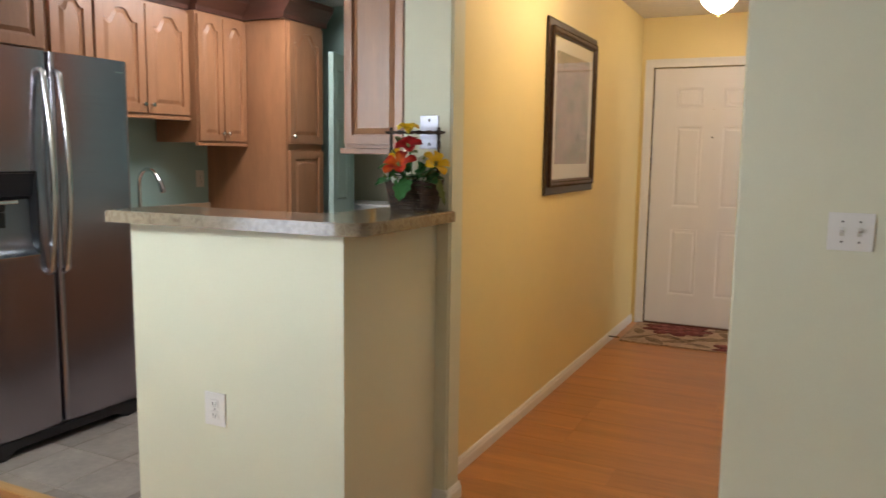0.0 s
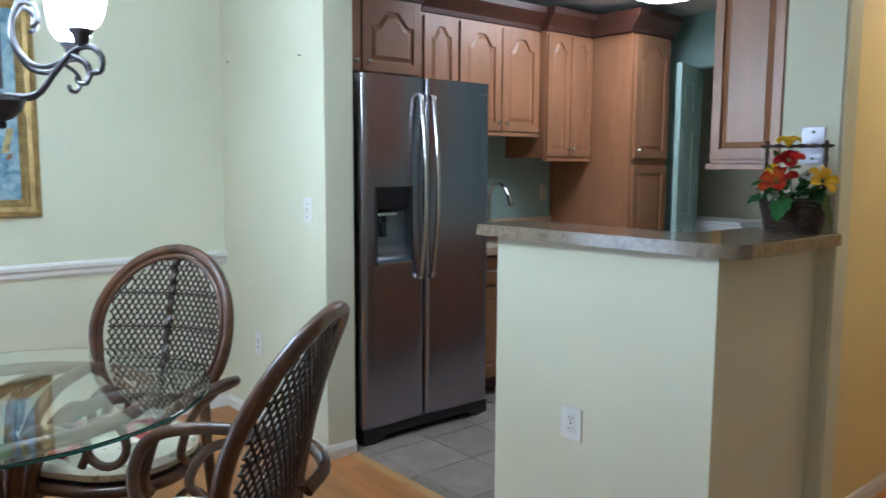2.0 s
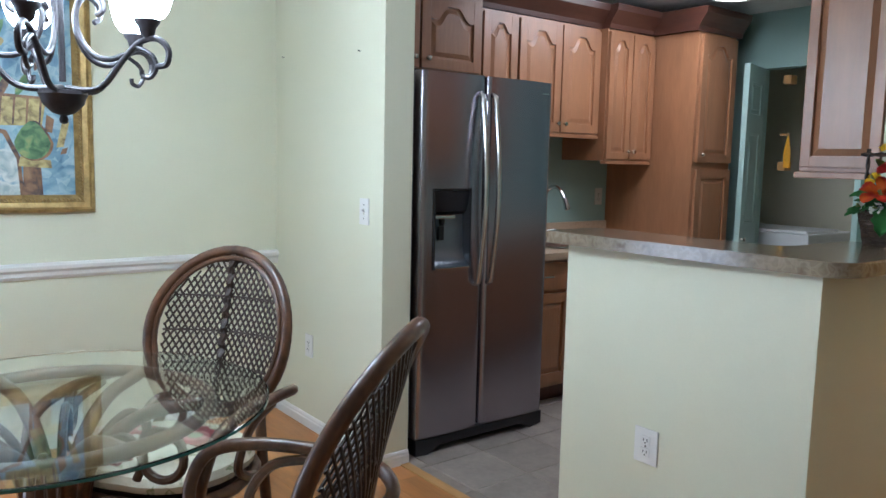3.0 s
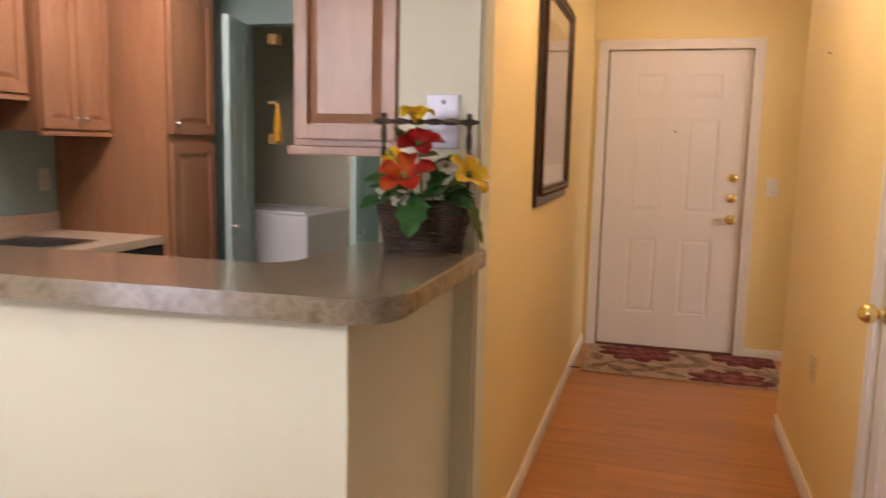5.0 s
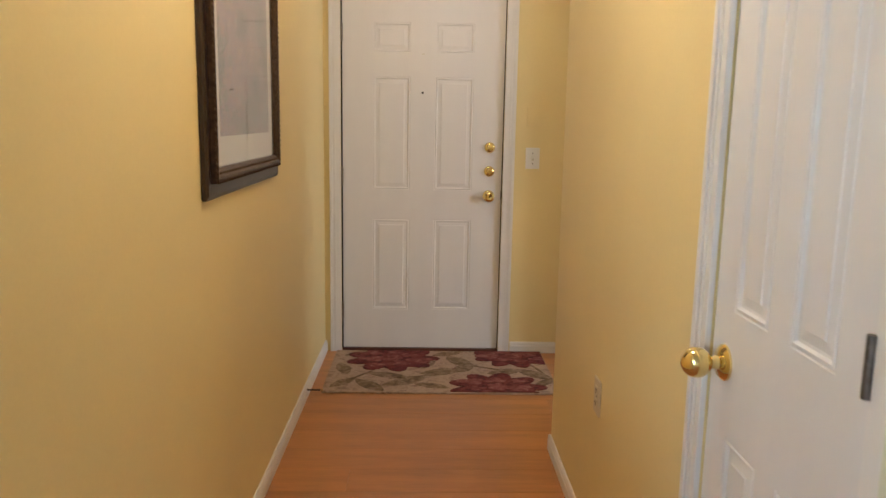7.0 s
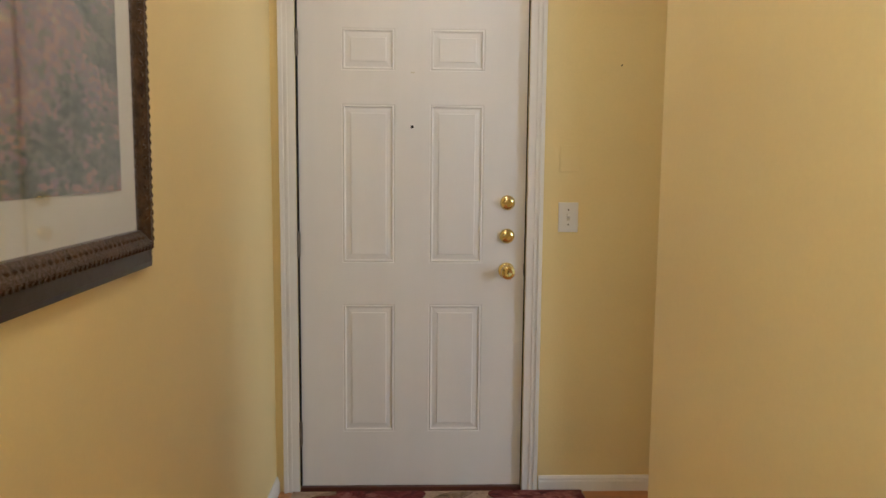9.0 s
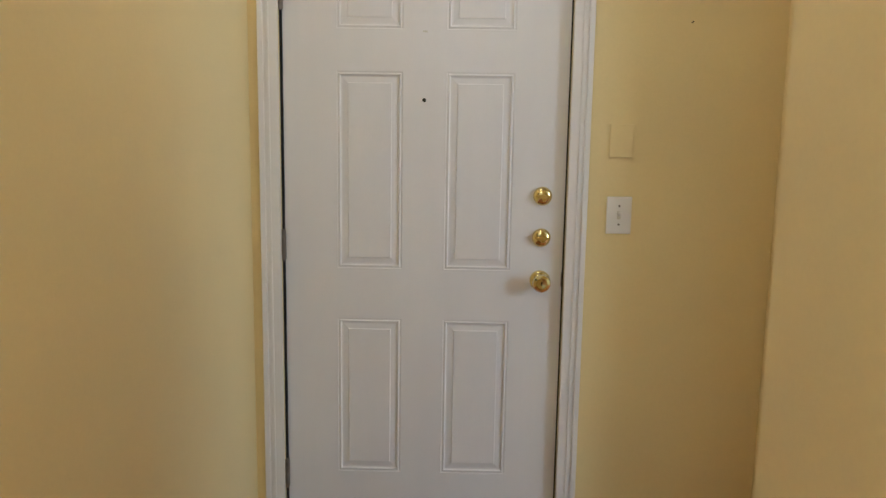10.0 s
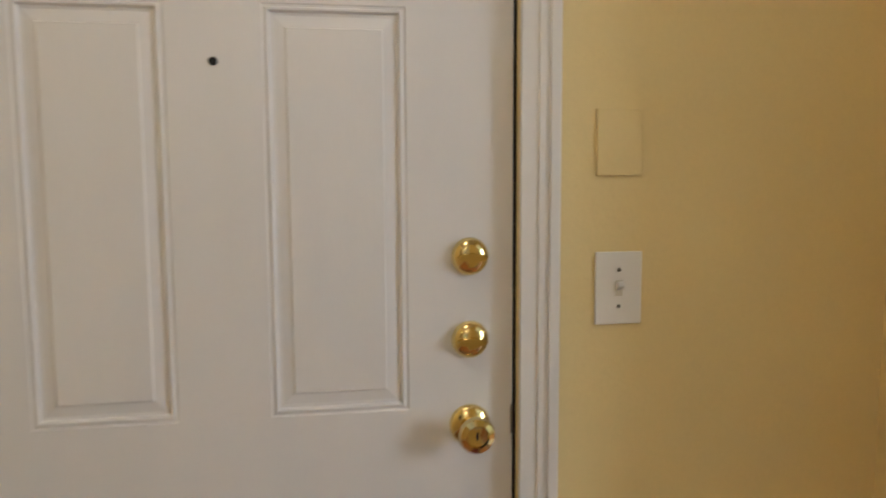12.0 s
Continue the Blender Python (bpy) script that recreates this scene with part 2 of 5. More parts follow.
BLUEPAINT = blotches("painted_blue", [(0.25, (0.06, 0.14, 0.24)), (0.43, (0.19, 0.32, 0.42)), (0.56, (0.36, 0.48, 0.53)), (0.66, (0.24, 0.38, 0.46)), (0.80, (0.10, 0.22, 0.34))], 6, 0.5, 8, 1.4, bump=0.15, dabs=28)
CLOTHPAINT = blotches("painted_cloth", [(0.35, (0.33, 0.40, 0.42)), (0.55, (0.60, 0.63, 0.60)), (0.7, (0.25, 0.38, 0.46))], 14, 0.5, 6, 1.0, bump=0.15)
PEARPAINT = blotches("painted_green", [(0.32, (0.035, 0.085, 0.045)), (0.45, (0.09, 0.19, 0.085)), (0.55, (0.17, 0.28, 0.12)), (0.68, (0.30, 0.33, 0.13))], 17, 0.5, 6, 0.8, bump=0.15)
OCHREPAINT = blotches("painted_ochre", [(0.32, (0.16, 0.12, 0.06)), (0.48, (0.38, 0.30, 0.12)), (0.62, (0.52, 0.42, 0.18))], 26, 0.5, 6, 0.8, bump=0.15)
BROWNPAINT = blotches("painted_brown", [(0.34, (0.07, 0.05, 0.05)), (0.5, (0.20, 0.11, 0.06)), (0.66, (0.30, 0.17, 0.09))], 20, 0.5, 6, 0.8, bump=0.15)
YELLOWITEM = mat("yellow_duster", (0.75, 0.38, 0.02), 0.6, var=0.2, scale=40, bump=0.2)


# ---- mesh helpers ----
def part(name, bm, material, parent=None, label="", smooth=False, m=None):
    bmesh.ops.recalc_face_normals(bm, faces=bm.faces)
    me = bpy.data.meshes.new(name)
    bm.to_mesh(me)
    bm.free()
    me.materials.append(material)
    if smooth:
        me.polygons.foreach_set("use_smooth", [True] * len(me.polygons))
        me.set_sharp_from_angle(angle=radians(40))
    ob = new(name, me)
    if parent:
        ob.parent = parent
    if m is not None:
        ob.matrix_local = m
    if label:
        ob["label"] = label
    return ob


def thing(name, m, label, category, group="", kind=""):
    ob = new(name)
    ob.matrix_world = m
    return tagged(ob, label, category, group, kind)


def box(bm, x0, x1, y0, y1, z0, z1, bevel=0.0, seg=2):
    r = bmesh.ops.create_cube(bm, size=1, matrix=Matrix.LocRotScale(((x0 + x1) / 2, (y0 + y1) / 2, (z0 + z1) / 2), None, (abs(x1 - x0), abs(y1 - y0), abs(z1 - z0))))
    if bevel:
        edges = list({e for v in r["verts"] for e in v.link_edges})
        bmesh.ops.bevel(bm, geom=edges, offset=bevel, segments=seg, profile=0.7, affect="EDGES")
    return bm


def bx(*a, **k):
    return box(bmesh.new(), *a, **k)


def tube(bm, pts, r, n=8, closed=False):
    """A round rod along pts; r is a radius or one for each point."""
    pts = [Vector(p) for p in pts]
    rs = r if isinstance(r, (list, tuple)) else [r] * len(pts)
    rings, side = [], None
    for i, p in enumerate(pts):
        a = pts[i - 1] if (i or closed) else p
        b = pts[(i + 1) % len(pts)] if (i < len(pts) - 1 or closed) else p
        d = (b - a).normalized()
        if side is None:
            side = d.orthogonal().normalized()
        side = (side - d * side.dot(d)).normalized()
        up = d.cross(side)
        rings.append([bm.verts.new(p + rs[i] * (math.cos(t) * side + math.sin(t) * up)) for t in (2 * math.pi * k / n for k in range(n))])
    pairs = list(zip(rings, rings[1:])) + ([(rings[-1], rings[0])] if closed else [])
    for ra, rb in pairs:
        off = 0
        if closed and ra is rings[-1]:
            off = min(range(n), key=lambda s: (ra[0].co - rb[s].co).length)
        for k in range(n):
            bm.faces.new((ra[k], ra[(k + 1) % n], rb[(k + 1 + off) % n], rb[(k + off) % n]))
    if not closed:
        bm.faces.new(rings[0][::-1])
        bm.faces.new(rings[-1])
    return bm


def lathe(bm, profile, n=24, at=(0, 0, 0), axis="z"):
    """Turn (radius, height) rows round an axis through at."""
    o, rings = Vector(at), []
    for r, h in profile:
        ring = []
        for k in range(n):
            a = 2 * math.pi * k / n
            c, s = r * math.cos(a), r * math.sin(a)
            ring.append(bm.verts.new(o + Vector({"z": (c, s, h), "y": (c, h, s), "x": (h, c, s)}[axis])))
        rings.append(ring)
    for ra, rb in zip(rings, rings[1:]):
        for k in range(n):
            bm.faces.new((ra[k], ra[(k + 1) % n], rb[(k + 1) % n], rb[k]))
    bm.faces.new(rings[0][::-1])
    bm.faces.new(rings[-1])
    return bm


def prism(bm, poly, h0, h1, axis="z", chamfer=0.0):
    """Extrude a 2D outline between two heights along an axis; chamfer insets the h1 side."""
    def at(u, v, h):
        return {"z": (u, v, h), "y": (u, h, v), "x": (h, u, v)}[axis]
    cu, cv = sum(p[0] for p in poly) / len(poly), sum(p[1] for p in poly) / len(poly)
    lo = [bm.verts.new(at(u, v, h0)) for u, v in poly]
    hi = []
    for u, v in poly:
        d = math.hypot(u - cu, v - cv) or 1
        k = chamfer / d
        hi.append(bm.verts.new(at(u - (u - cu) * k, v - (v - cv) * k, h1)))
    n = len(poly)
    for i in range(n):
        bm.faces.new((lo[i], lo[(i + 1) % n], hi[(i + 1) % n], hi[i]))
    bm.faces.new(lo[::-1])
    bm.faces.new(hi)
    return bm


def arc(c, r, a0, a1, n=10):
    return [(c[0] + r * math.cos(radians(a0 + (a1 - a0) * i / n)), c[1] + r * math.sin(radians(a0 + (a1 - a0) * i / n))) for i in range(n + 1)]


def paneled_slab(w, h, th, panels):
    """A moulded door: front at y = 0 facing -y, each panel a sunk moulding round a raised field."""
    bm = bmesh.new()
    xs = sorted({0, w, *(p[0] for p in panels), *(p[1] for p in panels)})
    zs = sorted({0, h, *(p[2] for p in panels), *(p[3] for p in panels)})
    for x0, x1 in zip(xs, xs[1:]):
        for z0, z1 in zip(zs, zs[1:]):
            if not any(p[0] <= x0 and x1 <= p[1] and p[2] <= z0 and z1 <= p[3] for p in panels):
                bm.faces.new([bm.verts.new((x, 0, z)) for x, z in ((x0, z0), (x1, z0), (x1, z1), (x0, z1))])
    for x0, x1, z0, z1 in panels:
        prev = None
        for inset, y in ((0, 0), (0.002, 0.002), (0.005, 0.002), (0.007, -0.0005), (0.010, -0.0005), (0.013, 0.0055), (0.018, 0.006), (0.035, 0.0035), (0.0368, 0.0008)):
            ring = [bm.verts.new((x, y, z)) for x, z in ((x0 + inset, z0 + inset), (x1 - inset, z0 + inset), (x1 - inset, z1 - inset), (x0 + inset, z1 - inset))]
            if prev:
                for i in range(4):
                    bm.faces.new((prev[i], prev[(i + 1) % 4], ring[(i + 1) % 4], ring[i]))
            prev = ring
        bm.faces.new(prev)
    for a, b in (((0, 0), (w, 0)), ((w, 0), (w, h)), ((w, h), (0, h)), ((0, h), (0, 0))):
        bm.faces.new([bm.verts.new(p) for p in ((a[0], 0, a[1]), (b[0], 0, b[1]), (b[0], th, b[1]), (a[0], th, a[1]))])
    bm.faces.new([bm.verts.new(p) for p in ((0, th, 0), (w, th, 0), (w, th, h), (0, th, h))])
    bmesh.ops.remove_doubles(bm, verts=bm.verts, dist=0.0005)
    return bm


# ---- setting: walls, floors, ceilings ----
H = 2.44


def wall(name, material, label, *boxes):
    bm = bmesh.new()
    for b in boxes:
        box(bm, *b)
    return tagged(part(name, bm, material), label, "wall", kind="structure")


wall("wall_dining_west", CREAM, "pale cream dining room wall with a patio door opening", (-3.07, -2.93, -3.4, -2.9, 0, H), (-3.07, -2.93, -0.9, 2.62, 0, H), (-3.07, -2.93, -2.9, -0.9, 2.06, H))
wall("wall_dining_stub", CREAM, "pale cream stub wall between dining room and kitchen", (-2.93, -1.873, 2.47, 2.62, 0, H))
wall("wall_kitchen_west", TEAL, "muted teal painted kitchen wall", (-3.07, -2.76, 2.62, 6.80, 0, H))
wall("wall_kitchen_back", TEAL, "teal kitchen wall with a laundry closet opening", (-2.76, -2.02, 5.65, 5.75, 0, H), (-1.14, -0.205, 5.65, 5.75, 0, H), (-2.02, -1.14, 5.65, 5.75, 2.06, H))
wall("wall_laundry_back", CLOSETPAINT, "muted teal laundry closet back wall", (-2.76, -0.205, 6.70, 6.80, 0, H))
wall("wall_laundry_side", CLOSETPAINT, "muted teal laundry closet side wall", (-1.02, -0.92, 5.75, 6.70, 0, H))
wall("wall_hall_kitchen_face", TEAL, "teal kitchen face of the hall partition", (-0.205, -0.155, 3.38, 6.70, 0, H))
wall("wall_hall_left", YELLOW, "warm yellow painted hallway wall", (-0.155, -0.105, 3.38, 7.12, 0, H))
bm = bx(-0.205, -0.006, 3.27, 3.38, 0, H)
bmesh.ops.bevel(bm, geom=[e for e in bm.edges if abs(e.verts[0].co.z - e.verts[1].co.z) > 1 and e.verts[0].co.x > -0.1], offset=0.008, segments=3, affect="EDGES")
tagged(part("wall_end_left", bm, CREAM), "pale cream wall end beside the breakfast bar", "wall", kind="structure")
bm = bx(0.978, 4.0, 3.27, 3.39, 0, H)
bmesh.ops.bevel(bm, geom=[e for e in bm.edges if abs(e.verts[0].co.z - e.verts[1].co.z) > 1 and e.verts[0].co.x < 1.1], offset=0.008, segments=3, affect="EDGES")
tagged(part("wall_living_north", bm, CREAM), "pale cream living room wall at the hallway mouth", "wall", kind="structure")
wall("wall_hall_right", YELLOW, "warm yellow hallway wall with a closet door", (1.02, 1.12, 3.39, 3.478, 0, H), (1.02, 1.12, 3.992, 5.62, 0, H), (1.02, 1.12, 3.478, 3.992, 2.055, H))
wall("wall_foyer_south", YELLOW, "warm yellow foyer return wall", (1.12, 1.70, 5.52, 5.62, 0, H))
wall("wall_foyer_right", YELLOW, "warm yellow foyer wall with a doorway", (1.585, 1.70, 5.62, 5.72, 0, H), (1.585, 1.70, 6.55, 7.12, 0, H), (1.585, 1.70, 5.72, 6.55, 2.05, H))
wall("wall_entry", YELLOW, "warm yellow wall round the entry door", (-0.105, -0.0085, 6.98, 7.12, 0, H), (0.919, 1.585, 6.98, 7.12, 0, H), (-0.0085, 0.919, 6.98, 7.12, 2.055, H))
# unseen backing, added so the gaps of the closed entry door look dark
wall("wall_entry_backing", SUBFLOOR, "unseen dark backing added behind the entry door", (-0.3, 1.3, 7.3, 7.4, 0, H))
wall("wall_living_south", CREAM, "pale cream living room wall", (-3.07, 4.1, -3.5, -3.4, 0, H))
wall("wall_living_east", CREAM, "pale cream living room wall", (4.0, 4.1, -3.4, 3.39, 0, H))
wall("wall_side_room", CREAM, "plain cream walls of the room beside the foyer", (3.9, 4.0, 4.4, 7.7, 0, H), (1.70, 3.9, 4.4, 4.5, 0, H), (1.70, 3.9, 7.6, 7.7, 0, H), (1.70, 1.78, 7.12, 7.6, 0, H), (1.70, 1.78, 4.5, 5.62, 0, H))
wall("wall_linen_closet", CREAM, "plain linen closet lining", (1.70, 1.78, 3.39, 4.4, 0, H), (1.12, 1.70, 4.2, 4.28, 0, H))
bm = bx(-3.07, 4.1, -3.5, 7.7, H, H + 0.1)
tagged(part("ceiling", bm, CEIL), "white textured ceiling", "ceiling", kind="structure")
bm = bx(-3.07, 4.1, -3.5, 7.7, -0.12, -0.014)
floor = tagged(part("floor", bm, SUBFLOOR), "honey laminate plank floor", "floor", kind="structure")
bm = bx(-2.76, -0.205, 2.622, 6.70, -0.0135, -0.004)
tile_floor = tagged(part("kitchen_floor", bm, GROUT), "grey stone-look square tile floor with pale grout", "floor", kind="structure")

# breakfast bar half wall: an L of two low walls
bm = bmesh.new()
prism(bm, [(-0.950, 2.645), (-0.062, 2.645), (-0.062, 3.27), (-0.18, 3.27), (-0.18, 2.765), (-0.950, 2.765)], 0, 1.111)
tagged(part("half_wall", bm, CREAM), "pale cream L-shaped half wall under the breakfast bar", "wall", kind="structure")


def trim(name, *runs, h=0.066, t=0.013):
    """Baseboards: a moulded section along each run (x0, y0, x1, y1), standing out to the left of its direction."""
    for x0, y0, x1, y1 in runs:
        d = Vector((x1 - x0, y1 - y0, 0))
        nrm = Vector((-d.y, d.x, 0)).normalized()
        bm = bmesh.new()
        sec = [(0, 0), (t, 0), (t, h * 0.62), (t * 0.75, h * 0.74), (t * 0.75, h * 0.84), (t * 0.35, h), (0, h)]
        a = [bm.verts.new(Vector((x0, y0, 0)) + nrm * u + Vector((0, 0, v))) for u, v in sec]
        b = [bm.verts.new(Vector((x1, y1, 0)) + nrm * u + Vector((0, 0, v))) for u, v in sec]
        for i in range(len(sec)):
            j = (i + 1) % len(sec)
            bm.faces.new((a[i], a[j], b[j], b[i]))
        bm.faces.new(a)
        bm.faces.new(b[::-1])
        tagged(part(name, bm, WHITE), "white moulded baseboard", "baseboard", kind="structure")


trim("baseboard", (-0.105, 6.98, -0.105, 3.38), (-0.006, 3.38, -0.006, 3.2555), (0.0058, 3.27, -0.062, 3.27), (1.02, 4.056, 1.02, 5.633), (1.02, 3.37, 1.02, 3.414),
     (1.585, 6.98, 0.99, 6.98), (1.585, 6.62, 1.585, 6.967), (1.008, 5.62, 1.572, 5.62), (4.0, 3.27, 0.9672, 3.27), (0.978, 3.2555, 0.978, 3.39),
     (-1.8612, 2.47, -2.93, 2.47), (-2.93, 2.4582, -2.93, -0.9), (-1.873, 2.62, -1.873, 2.4555))
bm = bmesh.new()
prism(bm, [(-2.93, 0.812), (-2.922, 0.812), (-2.912, 0.827), (-2.912, 0.844), (-2.898, 0.857), (-2.898, 0.874), (-2.91, 0.884), (-2.93, 0.886)], -0.9, 2.47, "y")
tagged(part("chair_rail", bm, WHITE), "white moulded chair rail on the dining wall", "trim", kind="structure")
tagged(part("threshold_strip", bx(-1.873, -0.951, 2.575, 2.622, -0.013, 0.006, bevel=0.004), OAKSTRIP), "oak threshold strip between laminate and tile", "trim", kind="structure")


# ---- doors ----
def casing(name, m, w, h, wid=0.062):
    """Door trim round an opening w x h: local x across, front facing -y."""
    bm = bmesh.new()
    for x0, x1, z0, z1, up in ((-wid, 0, 0, h + wid, 1), (w, w + wid, 0, h + wid, 1), (0, w, h, h + wid, 0)):
        box(bm, x0, x1, -0.012, 0, z0, z1, bevel=0.002)
        if up:
            s = 1 if x0 < 0 else -1
            e = x0 if x0 < 0 else x1
            box(bm, e, e + s * 0.018, -0.018, -0.011, z0, z1, bevel=0.003)
            box(bm, e + s * 0.026, e + s * 0.036, -0.0155, -0.011, z0, z1, bevel=0.002)
        else:
            box(bm, x0 - wid, x1 + wid, -0.018, -0.011, z1 - 0.018, z1, bevel=0.003)
            box(bm, x0, x1, -0.0155, -0.011, z1 - 0.036, z1 - 0.026, bevel=0.002)
    return tagged(part(name, bm, WHITE, m=m), "white moulded door casing", "trim", kind="structure")


casing("door_casing_1", pose(-0.0085, 6.98, 0), 0.9275, 2.054, 0.064)
bm = bmesh.new()
box(bm, -0.060, -0.001, -0.012, 0, 0, 2.11, bevel=0.002)
box(bm, -0.060, -0.042, -0.018, -0.011, 0, 2.11, bevel=0.003)
box(bm, -0.034, -0.024, -0.0155, -0.011, 0, 2.11, bevel=0.002)
box(bm, -0.001, 0.508, -0.012, 0, 2.05, 2.11, bevel=0.002)
box(bm, 0.508, 0.545, -0.003, 0.0, 0, 2.11, bevel=0.001)
tagged(part("door_casing_2", bm, WHITE, m=pose(1.02, 3.988, 0, 0, 0, -90)), "white closet door casing with a slim hinge side", "trim", kind="structure")
casing("door_casing_3", pose(1.585, 6.55, 0, 0, 0, -90), 0.83, 2.05, 0.07)

# entry door
door = thing("door_1", pose(0, 7.0, 0.018), "closed white six-panel entry door with brass locks", "door", kind="structure")
part("slab", paneled_slab(0.914, 2.03, 0.044, [(x0, x1, z0, z1) for x0, x1 in ((0.172, 0.384), (0.524, 0.742)) for z0, z1 in ((0.234, 0.774), (0.945, 1.583), (1.715, 1.879))]), DOORWHITE, door)
lathe_bolt = [(0.0, 0), (0.0295, 0), (0.031, -0.004), (0.029, -0.010), (0.024, -0.016), (0.012, -0.0185), (0.0, -0.019)]
for z in (1.194, 1.058):
    b = part("deadbolt", lathe(bmesh.new(), lathe_bolt[1:-1], 28, (0.842, 0, z), "y"), BRASS, door, "polished brass deadbolt turn", smooth=True)
    bm = bmesh.new()
    prism(bm, [(0.842 + 0.0235 * math.cos(a), z + 0.0065 * math.sin(a)) for a in (k * math.pi / 8 for k in range(16))], -0.031, -0.012, "y")
    part("thumb_turn", bm, BRASS, b, smooth=True)
k = part("door_knob", lathe(bmesh.new(), [(0.034, 0), (0.034, -0.004), (0.029, -0.010), (0.015, -0.013), (0.012, -0.030), (0.017, -0.036), (0.027, -0.046), (0.030, -0.056), (0.027, -0.064), (0.018, -0.067), (0.016, -0.063), (0.002, -0.061)], 32, (0.842, 0, 0.915), "y"), BRASS, door, "polished brass entry knob", smooth=True)
part("key_slot", bx(0.8405, 0.8435, -0.0625, -0.058, 0.909, 0.921), SLOT, k)
part("peephole", lathe(bmesh.new(), [(0.0065, 0.002), (0.0065, -0.002), (0.0045, -0.003), (0.0005, -0.002)], 16, (0.453, 0, 1.495), "y"), SLOT, door, "small dark peephole")
part("door_mark", bx(0.447, 0.462, -0.001, 0.001, 1.706, 1.711), MATBOARD, door, "small scuff mark")
for z in (0.227, 1.020, 1.820):
    bm = bx(-0.010, 0.003, -0.011, 0.004, z - 0.05, z + 0.05, bevel=0.002)
    tube(bm, [(-0.004, -0.014, z - 0.052), (-0.004, -0.014, z + 0.052)], 0.0065, 10)
    part("hinge", bm, HINGETAN, door, "worn grey-tan steel hinge", smooth=True)
part("strike_latch", bx(0.911, 0.9185, -0.003, 0.006, 0.895, 0.945, bevel=0.001), HINGE, door)
tagged(part("door_sill", bx(-0.006, 0.919, 6.985, 7.10, -0.012, 0.016, bevel=0.003), MAPLEDARK), "dark metal and wood entry sill", "sill", kind="structure")
# black strips fill the gaps round the slab, standing in for their deep shade
bm = bmesh.new()
box(bm, -0.0083, -0.0002, 6.992, 7.06, 0.017, 2.054)
box(bm, 0.9142, 0.9187, 6.996, 7.06, 0.017, 2.054)
box(bm, 0.0, 0.914, 7.046, 7.06, 2.049, 2.0545)
tagged(part("door_gap_shade", bm, SLOT), "black strips painting the shade in the entry door gaps", "trim", kind="structure")

# linen closet door
door = thing("door_2", pose(1.024, 3.986, 0.012, 0, 0, -90), "closed narrow white six-panel closet door", "door", kind="structure")
part("slab", paneled_slab(0.502, 2.034, 0.035, [(x0, x1, z0, z1) for x0, x1 in ((0.085, 0.215), (0.287, 0.417)) for z0, z1 in ((0.20, 0.80), (1.03, 1.62), (1.74, 1.93))]), DOORWHITE, door)
k = part("door_knob", lathe(bmesh.new(), [(0.033, 0), (0.033, -0.004), (0.027, -0.010), (0.013, -0.014), (0.011, -0.025)] + [(0.028 * math.sin(a), -0.052 + 0.028 * math.cos(a)) for a in (0.42 + 2.68 * j / 14 for j in range(15))], 32, (0.060, 0, 0.93), "y"), BRASS, door, "round polished brass knob", smooth=True)
for z in (0.25, 1.07, 1.80):
    bm = bx(0.492, 0.504, -0.005, 0.002, z - 0.038, z + 0.038, bevel=0.0015)
    tube(bm, [(0.503, -0.009, z - 0.040), (0.503, -0.009, z + 0.040)], 0.0065, 10)
    part("hinge", bm, HINGE, door, "worn steel hinge", smooth=True)
part("latch_plate", bx(-0.0015, 0.002, 0.004, 0.030, 0.905, 0.955), HINGE, door)

# laundry closet leaves, both standing open into the kitchen
for nm, x, lab in (("door_3", -1.92, "open teal paneled laundry closet door leaf"), ("door_4", -1.19, "open dark teal laundry closet door leaf")):
    door = thing(nm, pose(-1.884, 5.272, 0.012, 0, 0, 105) if nm == "door_3" else pose(x + 0.035, 5.30, 0.012, 0, 0, 90), lab, "door", kind="structure")
    part("slab", paneled_slab(0.372 if nm == "door_3" else 0.345, 2.042, 0.035, [(0.07, 0.30, z0, z1) for z0, z1 in ((0.20, 0.80), (1.00, 1.60), (1.72, 1.93))]), TEALDOOR, door)
    part("knob", lathe(bmesh.new(), [(0.008, 0), (0.006, -0.012), (0.012, -0.018), (0.014, -0.024), (0.009, -0.030), (0.001, -0.031)], 18, (0.035, 0, 0.90), "y"), NICKEL, door, "small nickel knob", smooth=True)


